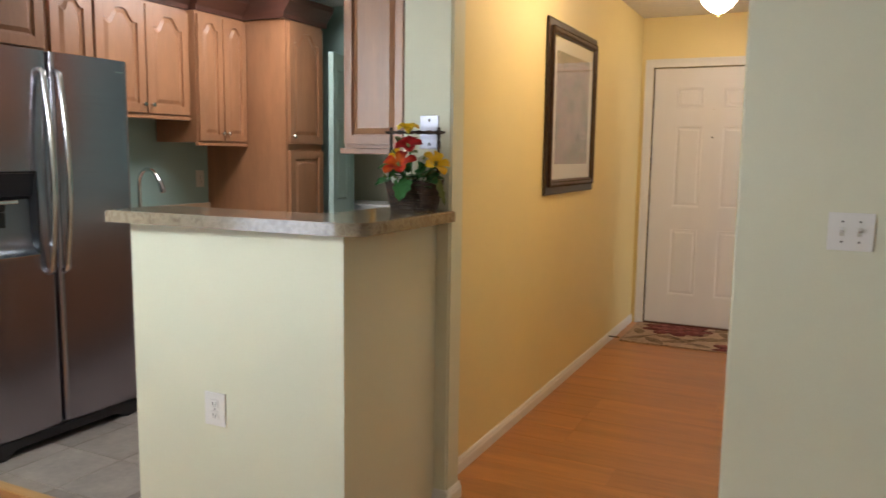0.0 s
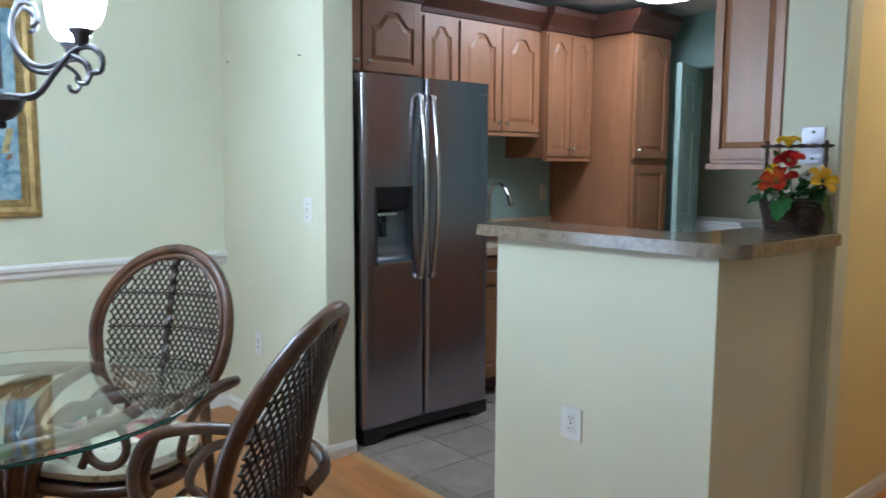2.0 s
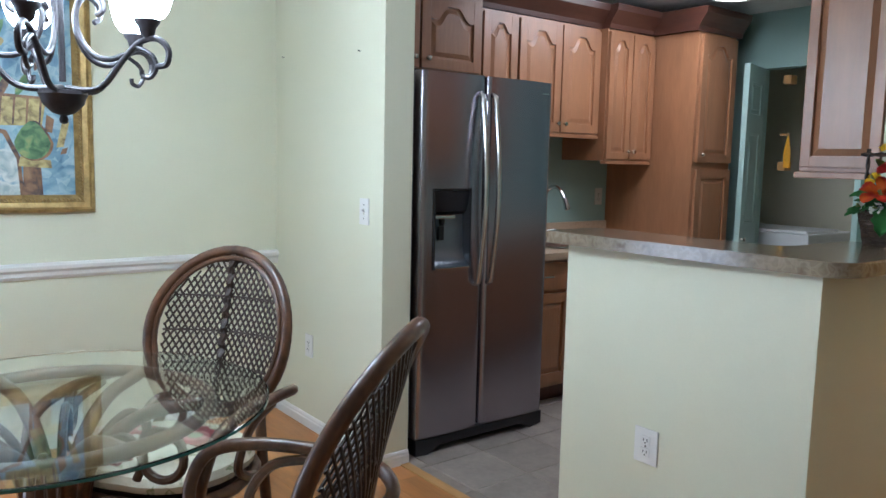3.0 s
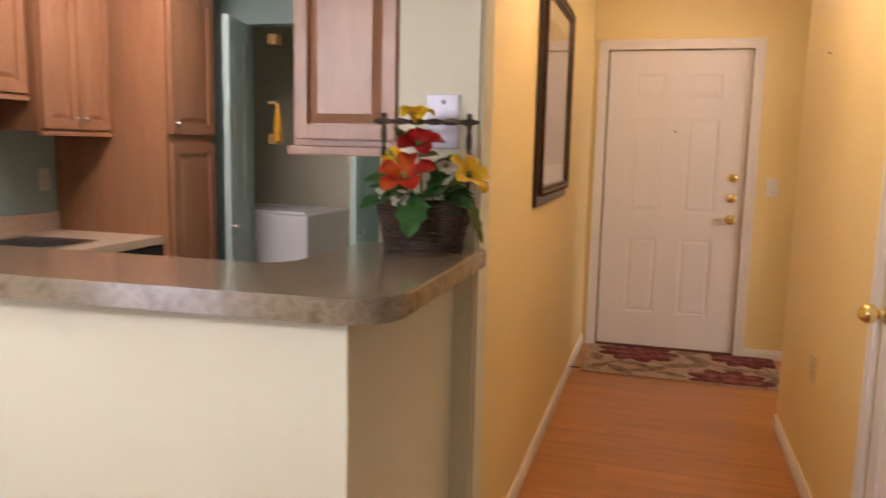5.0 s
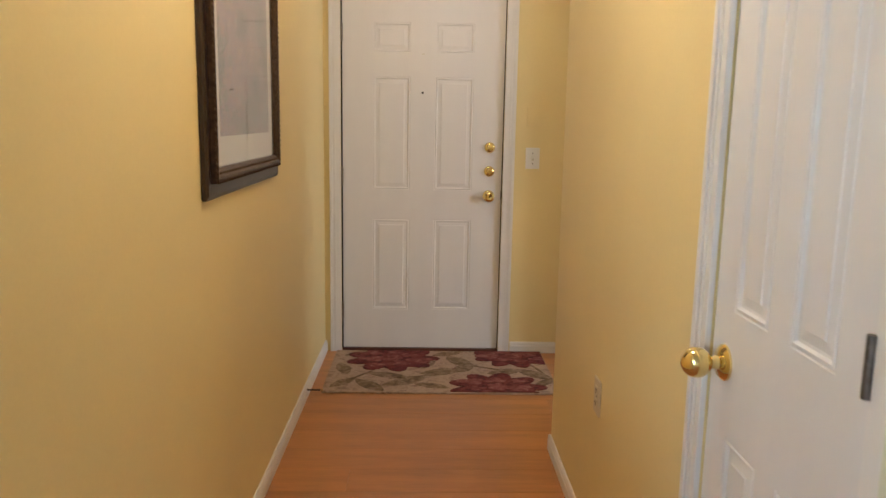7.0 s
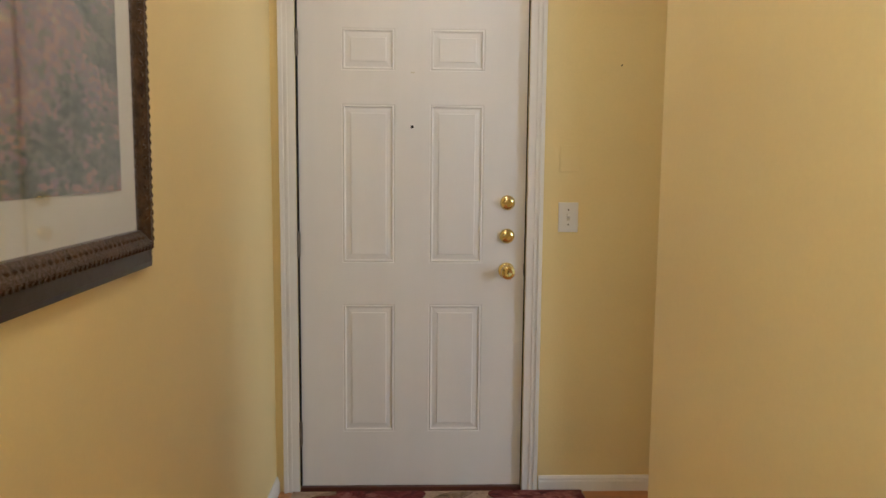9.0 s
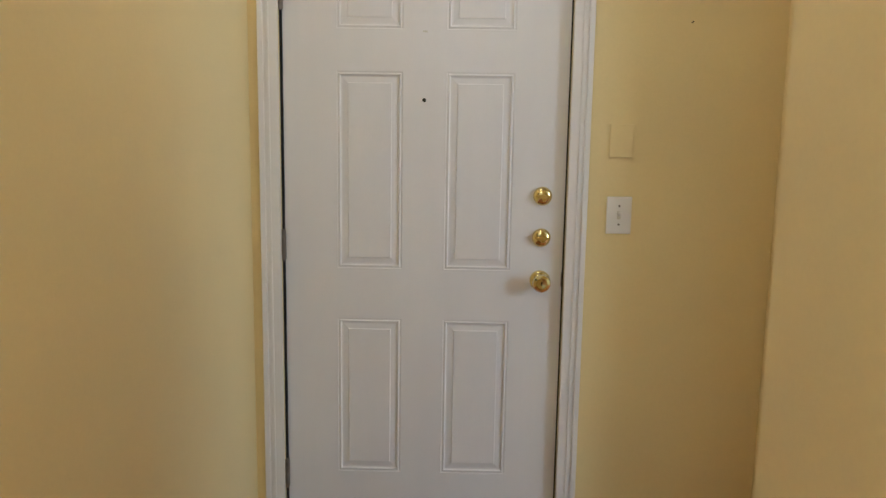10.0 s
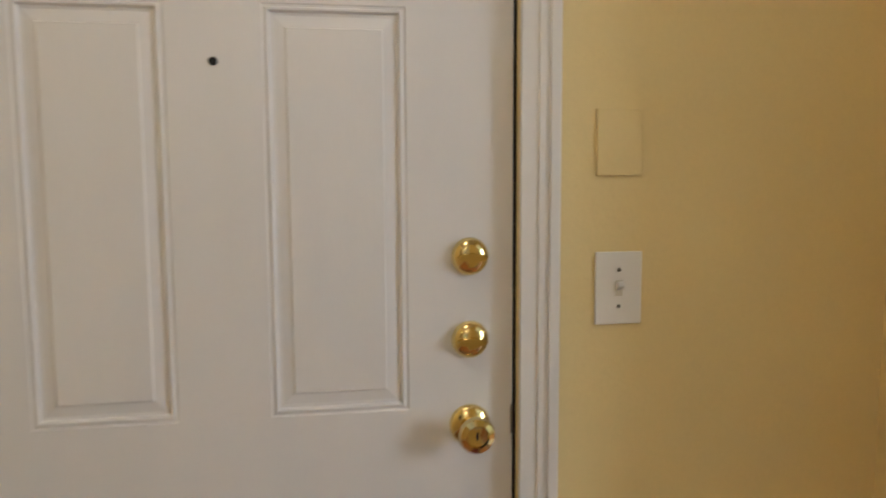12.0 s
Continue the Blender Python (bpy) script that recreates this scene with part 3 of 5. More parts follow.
# ---- kitchen ----
def cabinet_door(w, h, arch=True, stile=0.055, gap=0.010):
    """A raised-panel cabinet door: local x across, z up, front face at y = -0.02. arch: a cathedral top."""
    st, dip = min(stile, w * 0.2), min(0.07, w * 0.2) if arch else 0.0
    n = 24 if arch else 1

    def top(u, off=0.0):
        s = 1 - abs(2 * u - 1)
        rise = 0.0 if not arch else dip * (0.5 - 0.5 * math.cos(math.pi * min(1, max(0, (s - 0.18) / 0.62))))
        return h - st - dip + rise - off
    bm = bmesh.new()
    box(bm, 0, st, -0.02, 0, 0, h, bevel=0.003)
    box(bm, w - st, w, -0.02, 0, 0, h, bevel=0.003)
    box(bm, st - 0.001, w - st + 0.001, -0.0195, 0, 0, st, bevel=0.002)
    curve = [(st + (w - 2 * st) * i / n, top(i / n)) for i in range(n + 1)]
    prism(bm, [(w - st, h), (st, h)] + curve, 0, -0.0195, "y")
    pan = bx(st - 0.002, w - st + 0.002, -0.008, -0.001, st - 0.002, h - st)
    g = gap

    def field(g):
        return [(st + g, st + g), (w - st - g, st + g)] + [(st + g + (w - 2 * st - 2 * g) * (1 - i / n), top(1 - i / n, g)) for i in range(n + 1)]
    lo, hi = field(g), field(g + 0.022)
    a = [pan.verts.new((x, -0.0085, z)) for x, z in lo]
    b = [pan.verts.new((x, -0.017, z)) for x, z in hi]
    for i in range(len(a)):
        j = (i + 1) % len(a)
        pan.faces.new((a[i], a[j], b[j], b[i]))
    pan.faces.new(b)
    return bm, pan


def hang_door(parent, m, w, h, arch=True, name="door", **shape):
    fr, pan = cabinet_door(w, h, arch, **shape)
    d = part(name, fr, MAPLE, parent, m=m)
    part("panel", pan, MAPLE, d)
    return d


KNOB = [(0.006, 0), (0.005, -0.012), (0.011, -0.017), (0.0145, -0.023), (0.011, -0.029), (0.001, -0.030)]


def cabinet(name, label, y0, y1, front, z0, z1, doors, back=-2.76, knob_top=False, group="", arch=True, lip=True):
    """A cabinet on the west wall that faces +x. doors: (y0, y1, z0, z1, knob's y)."""
    c = thing(name, pose(front, y0, 0, 0, 0, 90), label, "cabinet", group)
    bm = bx(0, y1 - y0 - 0.002, 0.0, front - back, z0, z1, bevel=0.002)
    if lip:
        box(bm, 0, y1 - y0 - 0.002, -0.018, 0.02, z0 - 0.022, z0 - 0.0005, bevel=0.004)
    part("body", bm, MAPLE, c)
    for a, b, za, zb, ky in doors:
        d = hang_door(c, pose(a - y0, -0.001, za), b - a, zb - za, arch and za > 1)
        kz = (zb - za - 0.05) if knob_top else 0.05
        part("knob", lathe(bmesh.new(), KNOB, 16, (ky - a, -0.019, kz), "y"), NICKEL, d, "brushed nickel knob", smooth=True)
    return c


cabinet("upper_cabinet", "dark maple cabinet above the refrigerator with arched doors", 2.63, 3.36, -2.30, 1.83, 2.24,
        [(2.64, 2.938, 1.848, 2.22, 2.90), (2.952, 3.342, 1.848, 2.22, 2.985)], lip=False)
cabinet("upper_cabinet", "narrow honey maple wall cabinet with an arched door", 3.48, 3.762, -2.46, 1.568, 2.24, [(3.493, 3.752, 1.578, 2.22, 3.52)])
cabinet("upper_cabinet", "honey maple double-door wall cabinet above the sink", 3.764, 4.482, -2.46, 1.568, 2.24,
        [(3.772, 4.120, 1.578, 2.22, 4.09), (4.130, 4.472, 1.578, 2.22, 4.155)])
cabinet("upper_cabinet", "taller honey maple wall cabinet with two narrow arched doors", 4.485, 4.952, -2.40, 1.411, 2.24,
        [(4.493, 4.715, 1.421, 2.22, 4.693), (4.725, 4.945, 1.421, 2.22, 4.748)])
cabinet("pantry_cabinet", "tall honey maple pantry cabinet with two doors", 4.955, 5.38, -2.06, 0.10, 2.24,
        [(4.982, 5.368, 1.412, 2.22, 5.010), (4.982, 5.368, 0.13, 1.365, 5.010)], lip=False)
for y0, y1, x in ((2.63, 3.365, -2.30), (3.48, 4.483, -2.46), (4.485, 4.952, -2.40), (4.955, 5.38, -2.06)):
    c = bmesh.new()
    prism(c, [(x - 0.05, 2.241), (x + 0.012, 2.241), (x + 0.016, 2.27), (x + 0.035, 2.30), (x + 0.07, 2.345), (x + 0.075, 2.385), (x - 0.05, 2.385)], y0 - (0.03 if x > -2.1 else 0), y1 + (0.05 if x > -2.1 else 0), "y")
    box(c, -2.75, x - 0.05, y0 - (0.03 if x > -2.1 else 0), y1 + (0.05 if x > -2.1 else 0), 2.242, 2.384)
    tagged(part("crown_molding", c, MAPLEDARK), "dark stained crown molding on the cabinets", "trim", "cabinet crown")

# cabinet on the back of the hall wall, with a raised panel on its end
c = thing("end_cabinet", pose(-0.486, 3.295, 0), "maple wall cabinet with a raised end panel beside the bar", "cabinet")
part("body", bx(0, 0.28, 0.0, 0.85, 1.376, 2.40, bevel=0.002), MAPLE, c)
hang_door(c, pose(0.010, -0.001, 1.392), 0.262, 1.00, False, "end_panel", stile=0.036, gap=0.003)
part("light_rail", bx(-0.006, 0.28, -0.024, 0.85, 1.354, 1.3755, bevel=0.004), MAPLE, c)

for y0 in (3.30, 4.06, 4.82):
    c = thing("base_cabinet", pose(-0.80, y0 + 0.755, 0, 0, 0, -90), "maple base cabinet along the hall partition", "cabinet", "partition base cabinets")
    part("body", bx(0, 0.75, 0, 0.59, 0.10, 0.845), MAPLE, c)
    part("toe_kick", bx(0, 0.75, 0.06, 0.59, 0, 0.099), MAPLEDARK, c)
    for i in range(2):
        hang_door(c, pose(0.006 + 0.372 * i, -0.001, 0.13), 0.366, 0.69, False)
tagged(part("worktop", bx(-0.825, -0.207, 3.29, 5.58, 0.8455, 0.885, bevel=0.004), WORKTOP), "tan speckled laminate worktop on the partition cabinets", "worktop")

# base run: cabinet, dishwasher, worktop with sink
c = thing("base_cabinet", pose(-2.13, 3.51, 0, 0, 0, 90), "honey maple base cabinet with drawers over doors", "cabinet")
part("body", bx(0, 0.83, 0, 0.62, 0.10, 0.843), MAPLE, c)
part("toe_kick", bx(0, 0.83, 0.06, 0.62, 0, 0.099), MAPLEDARK, c)
for i in range(2):
    d = hang_door(c, pose(0.008 + 0.41 * i, -0.001, 0.13), 0.405, 0.52, False)
    part("knob", lathe(bmesh.new(), KNOB, 16, (0.37 if i == 0 else 0.035, -0.019, 0.47), "y"), NICKEL, d, "brushed nickel knob", smooth=True)
    d = part("drawer_front", bx(0.008 + 0.41 * i, 0.413 + 0.41 * i, -0.02, -0.001, 0.67, 0.83, bevel=0.005), MAPLE, c)
    part("drawer_pull", tube(bmesh.new(), [(0.16 + 0.41 * i, -0.02, 0.75), (0.17 + 0.41 * i, -0.04, 0.75), (0.25 + 0.41 * i, -0.04, 0.75), (0.26 + 0.41 * i, -0.02, 0.75)], 0.005), NICKEL, d, "nickel bar pull", smooth=True)
c = thing("dishwasher", pose(-2.11, 4.345, 0, 0, 0, 90), "black built-in dishwasher under the worktop", "dishwasher")
part("body", bx(0, 0.606, 0.02, 0.6, 0.02, 0.842), BLACKPL, c)
part("door", bx(0.003, 0.603, -0.015, 0.019, 0.12, 0.70, bevel=0.006), BLACKPL, c)
part("control_panel", bx(0.003, 0.603, -0.02, 0.019, 0.705, 0.838, bevel=0.006), BLACKPL, c)
bm = bmesh.new()
for b in ((-2.76, -2.62, 3.56, 4.953), (-2.22, -2.085, 3.56, 4.953), (-2.62, -2.22, 3.56, 3.92), (-2.62, -2.22, 4.60, 4.953)):
    box(bm, *b, 0.845, 0.885)
box(bm, -2.76, -2.74, 3.56, 4.953, 0.8855, 0.985, bevel=0.003)
tagged(part("worktop", bm, WORKTOP), "tan speckled laminate kitchen worktop with a low upstand", "worktop")
sink = thing("sink", pose(-2.42, 4.26, 0.886), "stainless steel double bowl sink set in the worktop", "sink")
for y0, y1 in ((-0.335, -0.01), (0.01, 0.335)):
    bm = bmesh.new()
    box(bm, -0.19, 0.19, y0, y1, -0.17, -0.165)
    for b in ((-0.195, -0.19, y0, y1), (0.19, 0.195, y0, y1), (-0.19, 0.19, y0 - 0.004, y0), (-0.19, 0.19, y1, y1 + 0.004)):
        box(bm, *b, -0.17, 0.003)
    part("bowl", bm, STEELBRIGHT, sink)
bm = bmesh.new()
for b in ((-0.215, -0.19, -0.355, 0.355), (0.19, 0.215, -0.355, 0.355), (-0.19, 0.19, -0.355, -0.335), (-0.19, 0.19, 0.335, 0.355), (-0.19, 0.19, -0.01, 0.01)):
    box(bm, *b, 0.0035, 0.009, bevel=0.0025)
part("rim", bm, STEELBRIGHT, sink)
faucet = thing("faucet", pose(-2.67, 4.245, 0.886), "chrome gooseneck kitchen faucet behind the sink", "faucet")
part("base", lathe(bmesh.new(), [(0.030, 0), (0.030, 0.008), (0.020, 0.018), (0.018, 0.055), (0.014, 0.06)], 20), STEELBRIGHT, faucet, smooth=True)
part("spout", tube(bmesh.new(), [(0, 0, 0.055), (0, 0, 0.21)] + [(0.085 - 0.085 * math.cos(a), 0, 0.255 + 0.095 * math.sin(a)) for a in (math.pi * k / 12 for k in range(0, 11))] + [(0.185, 0, 0.262)], 0.0125, 12), STEELBRIGHT, faucet, smooth=True)
part("spray_head", tube(bmesh.new(), [(0.178, 0, 0.282), (0.200, 0, 0.227), (0.206, 0, 0.209)], [0.014, 0.019, 0.017], 14), STEELBRIGHT, faucet, smooth=True)
part("lever", tube(bmesh.new(), [(0.0, 0.012, 0.05), (0.02, 0.05, 0.062), (0.03, 0.085, 0.066)], [0.008, 0.006, 0.005], 10), STEELBRIGHT, faucet, smooth=True)


def fridge():
    W, SPLIT, TOP = 0.826, 0.386, 1.786
    f = thing("refrigerator", pose(-1.955, 2.682, 0, 0, 0, 90), "stainless side-by-side refrigerator with ice and water dispenser", "refrigerator")
    part("body", bx(-0.004, W - 0.004, 0.012, 0.72, 0.03, TOP - 0.010, bevel=0.006), BLACKPL, f, "dark grey cabinet sides")

    def face(x, x0, x1):
        r, bow, u = 0.028, 0.010, (x - x0) / (x1 - x0)
        e = min(x - x0, x1 - x)
        return -0.055 - bow * 4 * u * (1 - u) + (r - math.sqrt(max(0, r * r - (r - e) ** 2)) if e < r else 0)

    def slab(x0, x1, *pieces):
        bm = bmesh.new()
        for xa, xb, z0, z1 in pieces:
            xs = sorted({xa, xb, *(x0 + 0.028 * (1 - math.cos(math.pi / 2 * k / 6)) for k in range(7)), *(x1 - 0.028 * (1 - math.cos(math.pi / 2 * k / 6)) for k in range(7)), *(x0 + (x1 - x0) * k / 8 for k in range(1, 8))})
            xs = [x for x in xs if xa <= x <= xb]
            prism(bm, [(xa, 0.0)] + [(x, face(x, x0, x1)) for x in xs] + [(xb, 0.0)], z0, z1)
        return bm
    d0, d1, dz0, dz1 = 0.072, 0.296, 0.882, 1.260
    left = part("freezer_door", slab(0.0, SPLIT - 0.003, (0, SPLIT - 0.003, 0.085, dz0), (0, d0, dz0, dz1), (d1, SPLIT - 0.003, dz0, dz1), (0, SPLIT - 0.003, dz1, TOP)), STEEL, f, smooth=True)
    right = part("fresh_food_door", slab(SPLIT + 0.003, W, (SPLIT + 0.003, W, 0.085, TOP)), STEEL, f, smooth=True)
    for d, x in ((left, 0.334), (right, 0.412)):
        z0, z1 = 0.80, 1.70
        pts = [(x, -0.062, z0), (x, -0.085, z0 + 0.012)] + [(x, -0.088 - 0.038 * math.sin(math.pi * k / 12), z0 + 0.03 + (z1 - z0 - 0.06) * k / 12) for k in range(13)] + [(x, -0.085, z1 - 0.012), (x, -0.062, z1)]
        part("handle", tube(bmesh.new(), pts, 0.0135, 12), STEELBRIGHT, d, "bowed polished steel handle", smooth=True)
    # dispenser: a dark surround, a sloping control head, and a scooped steel recess with a tray lip
    bm = bmesh.new()
    for b in ((d0, d0 + 0.012, dz0, dz1), (d1 - 0.008, d1, dz0, dz1), (d0 + 0.012, d1 - 0.008, dz1 - 0.010, dz1)):
        box(bm, b[0] + 0.0005, b[1] - 0.0005, -0.068, -0.002, b[2] + 0.0005, b[3] - 0.0005, bevel=0.003)
    disp = part("dispenser", bm, BLACKPL, left, "glossy black dispenser surround")
    a0, a1 = d0 + 0.0125, d1 - 0.0085
    bm = bmesh.new()
    prism(bm, [(-0.062, dz1 - 0.011), (-0.004, dz1 - 0.011), (-0.004, 1.135), (-0.036, 1.150)], a0, a1, "x")
    part("control_head", bm, DISPHEAD, disp, "dark grey control head")
    cav, n = bmesh.new(), 10
    rows = []
    for v, (dep, z) in enumerate(((0.060, dz0 + 0.010), (0.046, dz0 + 0.016), (0.022, dz0 + 0.045), (0.010, dz0 + 0.10), (0.006, 1.134))):
        rows.append([cav.verts.new((a0 + (a1 - a0) * k / n, -dep - 0.010 * (2 * k / n - 1) ** 4 * (1 - v / 6), z)) for k in range(n + 1)])
    for r0, r1 in zip(rows, rows[1:]):
        for k in range(n):
            cav.faces.new((r0[k], r0[k + 1], r1[k + 1], r1[k]))
    part("cavity", cav, CAVITY, disp, "curved blue-grey steel cavity", smooth=True)
    part("drip_tray", bx(a0, a1, -0.074, -0.030, dz0 + 0.001, dz0 + 0.010, bevel=0.003), STEELBRIGHT, disp)
    part("nozzle_plate", bx(a0 + 0.010, a1 - 0.075, -0.050, -0.012, 1.118, 1.134, bevel=0.003), STEELBRIGHT, disp)
    part("spout", lathe(bmesh.new(), [(0.016, 1.118), (0.014, 1.095), (0.009, 1.085), (0.001, 1.084)], 14, (a0 + 0.060, -0.034, 0)), BLACKPL, disp, smooth=True)
    part("paddle", bx(a0 + 0.046, a0 + 0.078, -0.030, -0.022, 1.015, 1.083, bevel=0.004), DISPHEAD, disp)
    part("badge", bx(W - 0.085, W - 0.040, -0.0625, -0.058, TOP - 0.060, TOP - 0.053), STEELBRIGHT, right)
    bm = bmesh.new()
    prism(bm, [(0.002, 0.004), (0.075, 0.0), (0.14, 0.035), (W - 0.16, 0.035), (W - 0.09, 0.0), (W - 0.008, 0.012), (W - 0.008, 0.078), (0.002, 0.078)], -0.058, 0.01, "y")
    part("base_grille", bm, BLACKPL, f, "dark arched base grille")
    for x in (0.08, W - 0.09):
        part("foot", lathe(bmesh.new(), [(0.02, 0), (0.02, 0.02), (0.012, 0.035)], 12, (x, 0.05, 0)), BLACKPL, f)
    for x in (0.0, W - 0.098):
        part("hinge_cover", bx(x + 0.01, x + 0.09, 0.03, 0.12, TOP + 0.001, TOP + 0.013, bevel=0.005), BLACKPL, f)
    return f


fridge()

# washer in the laundry closet
c = thing("washing_machine", pose(-2.06, 6.20, 0), "white top-loading washing machine in the laundry closet", "washing machine")
part("body", bx(-0.34, 0.34, -0.33, 0.33, 0.02, 0.93, bevel=0.012), WHITEMETAL, c)
part("lid", bx(-0.31, 0.31, -0.30, 0.16, 0.931, 0.95, bevel=0.006), WHITEMETAL, c)
c = thing("feather_duster", pose(-1.862, 5.70, -0.05), "yellow duster hanging just inside the laundry closet", "duster")
part("hook", bx(-0.056, 0.0, 0.051, 0.075, 1.66, 1.675), OAKSTRIP, c)
bm = bmesh.new()
for i in range(14):
    a = i * 2.4
    tube(bm, [(0, 0.063, 1.66), (0.014 * math.cos(a), 0.063 + 0.008 * math.sin(a), 1.56), (0.020 * math.cos(a), 0.063 + 0.012 * math.sin(a), 1.44)], [0.005, 0.009, 0.006], 6)
part("head", bm, YELLOWITEM, c, smooth=True)
for z in (1.99, 1.40):
    c = thing("wood_cleat", pose(-1.90, 5.752, z), "small raw wood cleat on the laundry closet jamb", "bracket", "closet cleats")
    part("cleat", bx(-0.02, 0.035, 0, 0.08, -0.03, 0.03, bevel=0.003), OAKSTRIP, c)

# ceiling light of the kitchen
c = thing("kitchen_ceiling_light", pose(-1.66, 4.30, 2.44), "lit white wraparound kitchen ceiling light with steel ends", "ceiling light")
bm = bmesh.new()
prof = [(-0.29, 0.0), (-0.29, -0.025)] + [(-0.29 + 0.58 * k / 10, -0.025 - 0.048 * math.sin(math.pi * k / 10) ** 0.6) for k in range(1, 10)] + [(0.29, -0.025), (0.29, 0.0)]
prism(bm, prof, -0.58, 0.58, "y")
part("diffuser", bm, LENS, c, smooth=True)
for y in (-0.60, 0.581):
    bm = bmesh.new()
    prism(bm, [(u * 1.03, v * 1.06) for u, v in prof], y, y + 0.019, "y")
    part("end_cap", bm, NICKEL, c, "brushed nickel end cap")

# breakfast bar top with a rounded corner
bm = bmesh.new()
outline = [(-1.012, 2.625), (-0.988, 2.572), (-0.50, 2.594)] + arc((-0.076, 2.703), 0.09, -90, 0, 10) + [(0.014, 3.268), (-0.29, 3.268), (-0.29, 2.96)] + arc((-0.35, 2.935), 0.06, 0, -90, 5) + [(-0.955, 2.868), (-1.007, 2.82)]
prism(bm, outline, 1.1115, 1.152)
bmesh.ops.bevel(bm, geom=[e for e in bm.edges if e.verts[0].co.z > 1.15 and e.verts[1].co.z > 1.15], offset=0.005, segments=3, affect="EDGES")
tagged(part("bar_top", bm, BARTOP, smooth=True), "brown stone-look laminate breakfast bar top on the half wall", "countertop")


# ---- dining corner ----
def dining_chair():
    c = thing("rattan_chair", pose(0, 0, 0), "dark rattan armchair with an oval lattice back and floral cushion", "chair", "chairs round the table")
    lean, zc, a, b = 0.28, 0.792, 0.256, 0.268

    def back(u, v, off=0.0):
        return (u, 0.175 + lean * (v - 0.42) + 0.062 * (1 - (u / a) ** 2) + off, v)
    ring = [back(a * math.cos(t), zc + b * math.sin(t)) for t in (2 * math.pi * k / 40 for k in range(40))]
    part("back_frame", tube(bmesh.new(), ring, 0.0185, 10, True), RATTAN, c, smooth=True)
    ring2 = [back(a * 0.90 * math.cos(t), zc + b * 0.91 * math.sin(t), -0.012) for t in (2 * math.pi * k / 40 for k in range(40))]
    part("back_inner_frame", tube(bmesh.new(), ring2, 0.0095, 8, True), RATTAN, c, smooth=True)
    lat = bmesh.new()
    ia, ib, step = a * 0.90, b * 0.90, 0.034
    for slope in (1.55, -1.55, 0.0):
        for i in range(-40, 41):
            seg = []
            k = i * (step if slope else step * 3.4)
            for j in range(25):
                s = -1 + 2 * j / 24
                u, v = (ia * s, k + slope * ia * s) if slope else (ia * s, k)
                if (u / ia) ** 2 + (v / ib) ** 2 < 1:
                    seg.append(back(u, zc + v, -0.004 + 0.003 * (slope > 0)))
            if len(seg) > 1:
                tube(lat, seg[::3] + ([seg[-1]] if (len(seg) - 1) % 3 else []), 0.0038, 5)
    part("lattice", lat, CANE, c)
    spine = bmesh.new()
    for s in (-1, 1):
        tube(spine, [back(s * 0.007 * math.cos(j * 1.7), zc - b + 2 * b * j / 40, -0.012 + 0.008 * math.sin(j * 1.7)) for j in range(1, 40)], 0.008, 6)
    part("braided_spine", spine, CANE, c, smooth=True)
    seat = [(0.25 * math.cos(t) * (1 + 0.08 * abs(math.sin(2 * t))), 0.0 + 0.222 * math.sin(t) * (1 + 0.08 * abs(math.sin(2 * t))), 0.43) for t in (2 * math.pi * k / 32 for k in range(32))]
    part("seat_frame", tube(bmesh.new(), seat, 0.018, 10, True), RATTAN, c, smooth=True)
    bm = bmesh.new()
    prism(bm, [(p[0] * 0.93, p[1] * 0.93) for p in seat], 0.425, 0.45)
    part("seat", bm, CANE, c)
    cush = bmesh.new()
    rings = []
    for sc, z in ((0.86, 0.448), (0.98, 0.462), (1.0, 0.482), (0.95, 0.502), (0.75, 0.514), (0.3, 0.518)):
        rings.append([cush.verts.new((p[0] * sc, p[1] * sc, z)) for p in seat])
    for ra, rb in zip(rings, rings[1:]):
        for i in range(32):
            cush.faces.new((ra[i], ra[(i + 1) % 32], rb[(i + 1) % 32], rb[i]))
    cush.faces.new(rings[-1])
    cu = part("cushion", cush, CUSHION, c, "cream cushion with leaves and red flowers", smooth=True)
    for cx, cy, r in ((0.06, 0.06, 0.075), (-0.13, 0.06, 0.04), (-0.06, -0.15, 0.045)):
        fl = prism(bmesh.new(), [(cx + r * (1 + 0.16 * math.cos(7 * t)) * math.cos(t), cy + r * (1 + 0.16 * math.cos(7 * t)) * math.sin(t)) for t in (2 * math.pi * k / 42 for k in range(42))], 0.510, 0.5195)
        f = part("printed_flower", fl, CUSHRED, cu)
        for rr, hh, ma in ((0.55, 0.5205, CUSHPINK), (0.3, 0.5215, CUSHGREEN)):
            part("flower_heart", prism(bmesh.new(), [(cx + rr * r * math.cos(t), cy + rr * r * math.sin(t)) for t in (2 * math.pi * k / 20 for k in range(20))], 0.518, hh), ma, cu)
    for s in (-1, 1):
        pts = [(s * 0.17, 0.285, 0.575), (s * 0.245, 0.305, 0.61), (s * 0.298, 0.24, 0.645), (s * 0.308, 0.10, 0.662), (s * 0.303, -0.08, 0.662), (s * 0.290, -0.20, 0.63), (s * 0.275, -0.245, 0.54), (s * 0.25, -0.22, 0.47), (s * 0.235, -0.17, 0.43)]
        part("arm", tube(bmesh.new(), smooth_path(pts), 0.0175, 10), RATTAN, c, smooth=True)
        pts = [(s * 0.300, 0.10, 0.645), (s * 0.298, -0.03, 0.612), (s * 0.29, -0.09, 0.52), (s * 0.285, -0.04, 0.47), (s * 0.265, 0.05, 0.435)]
        part("arm_scroll", tube(bmesh.new(), smooth_path(pts), 0.0135, 8), RATTAN, c, smooth=True)
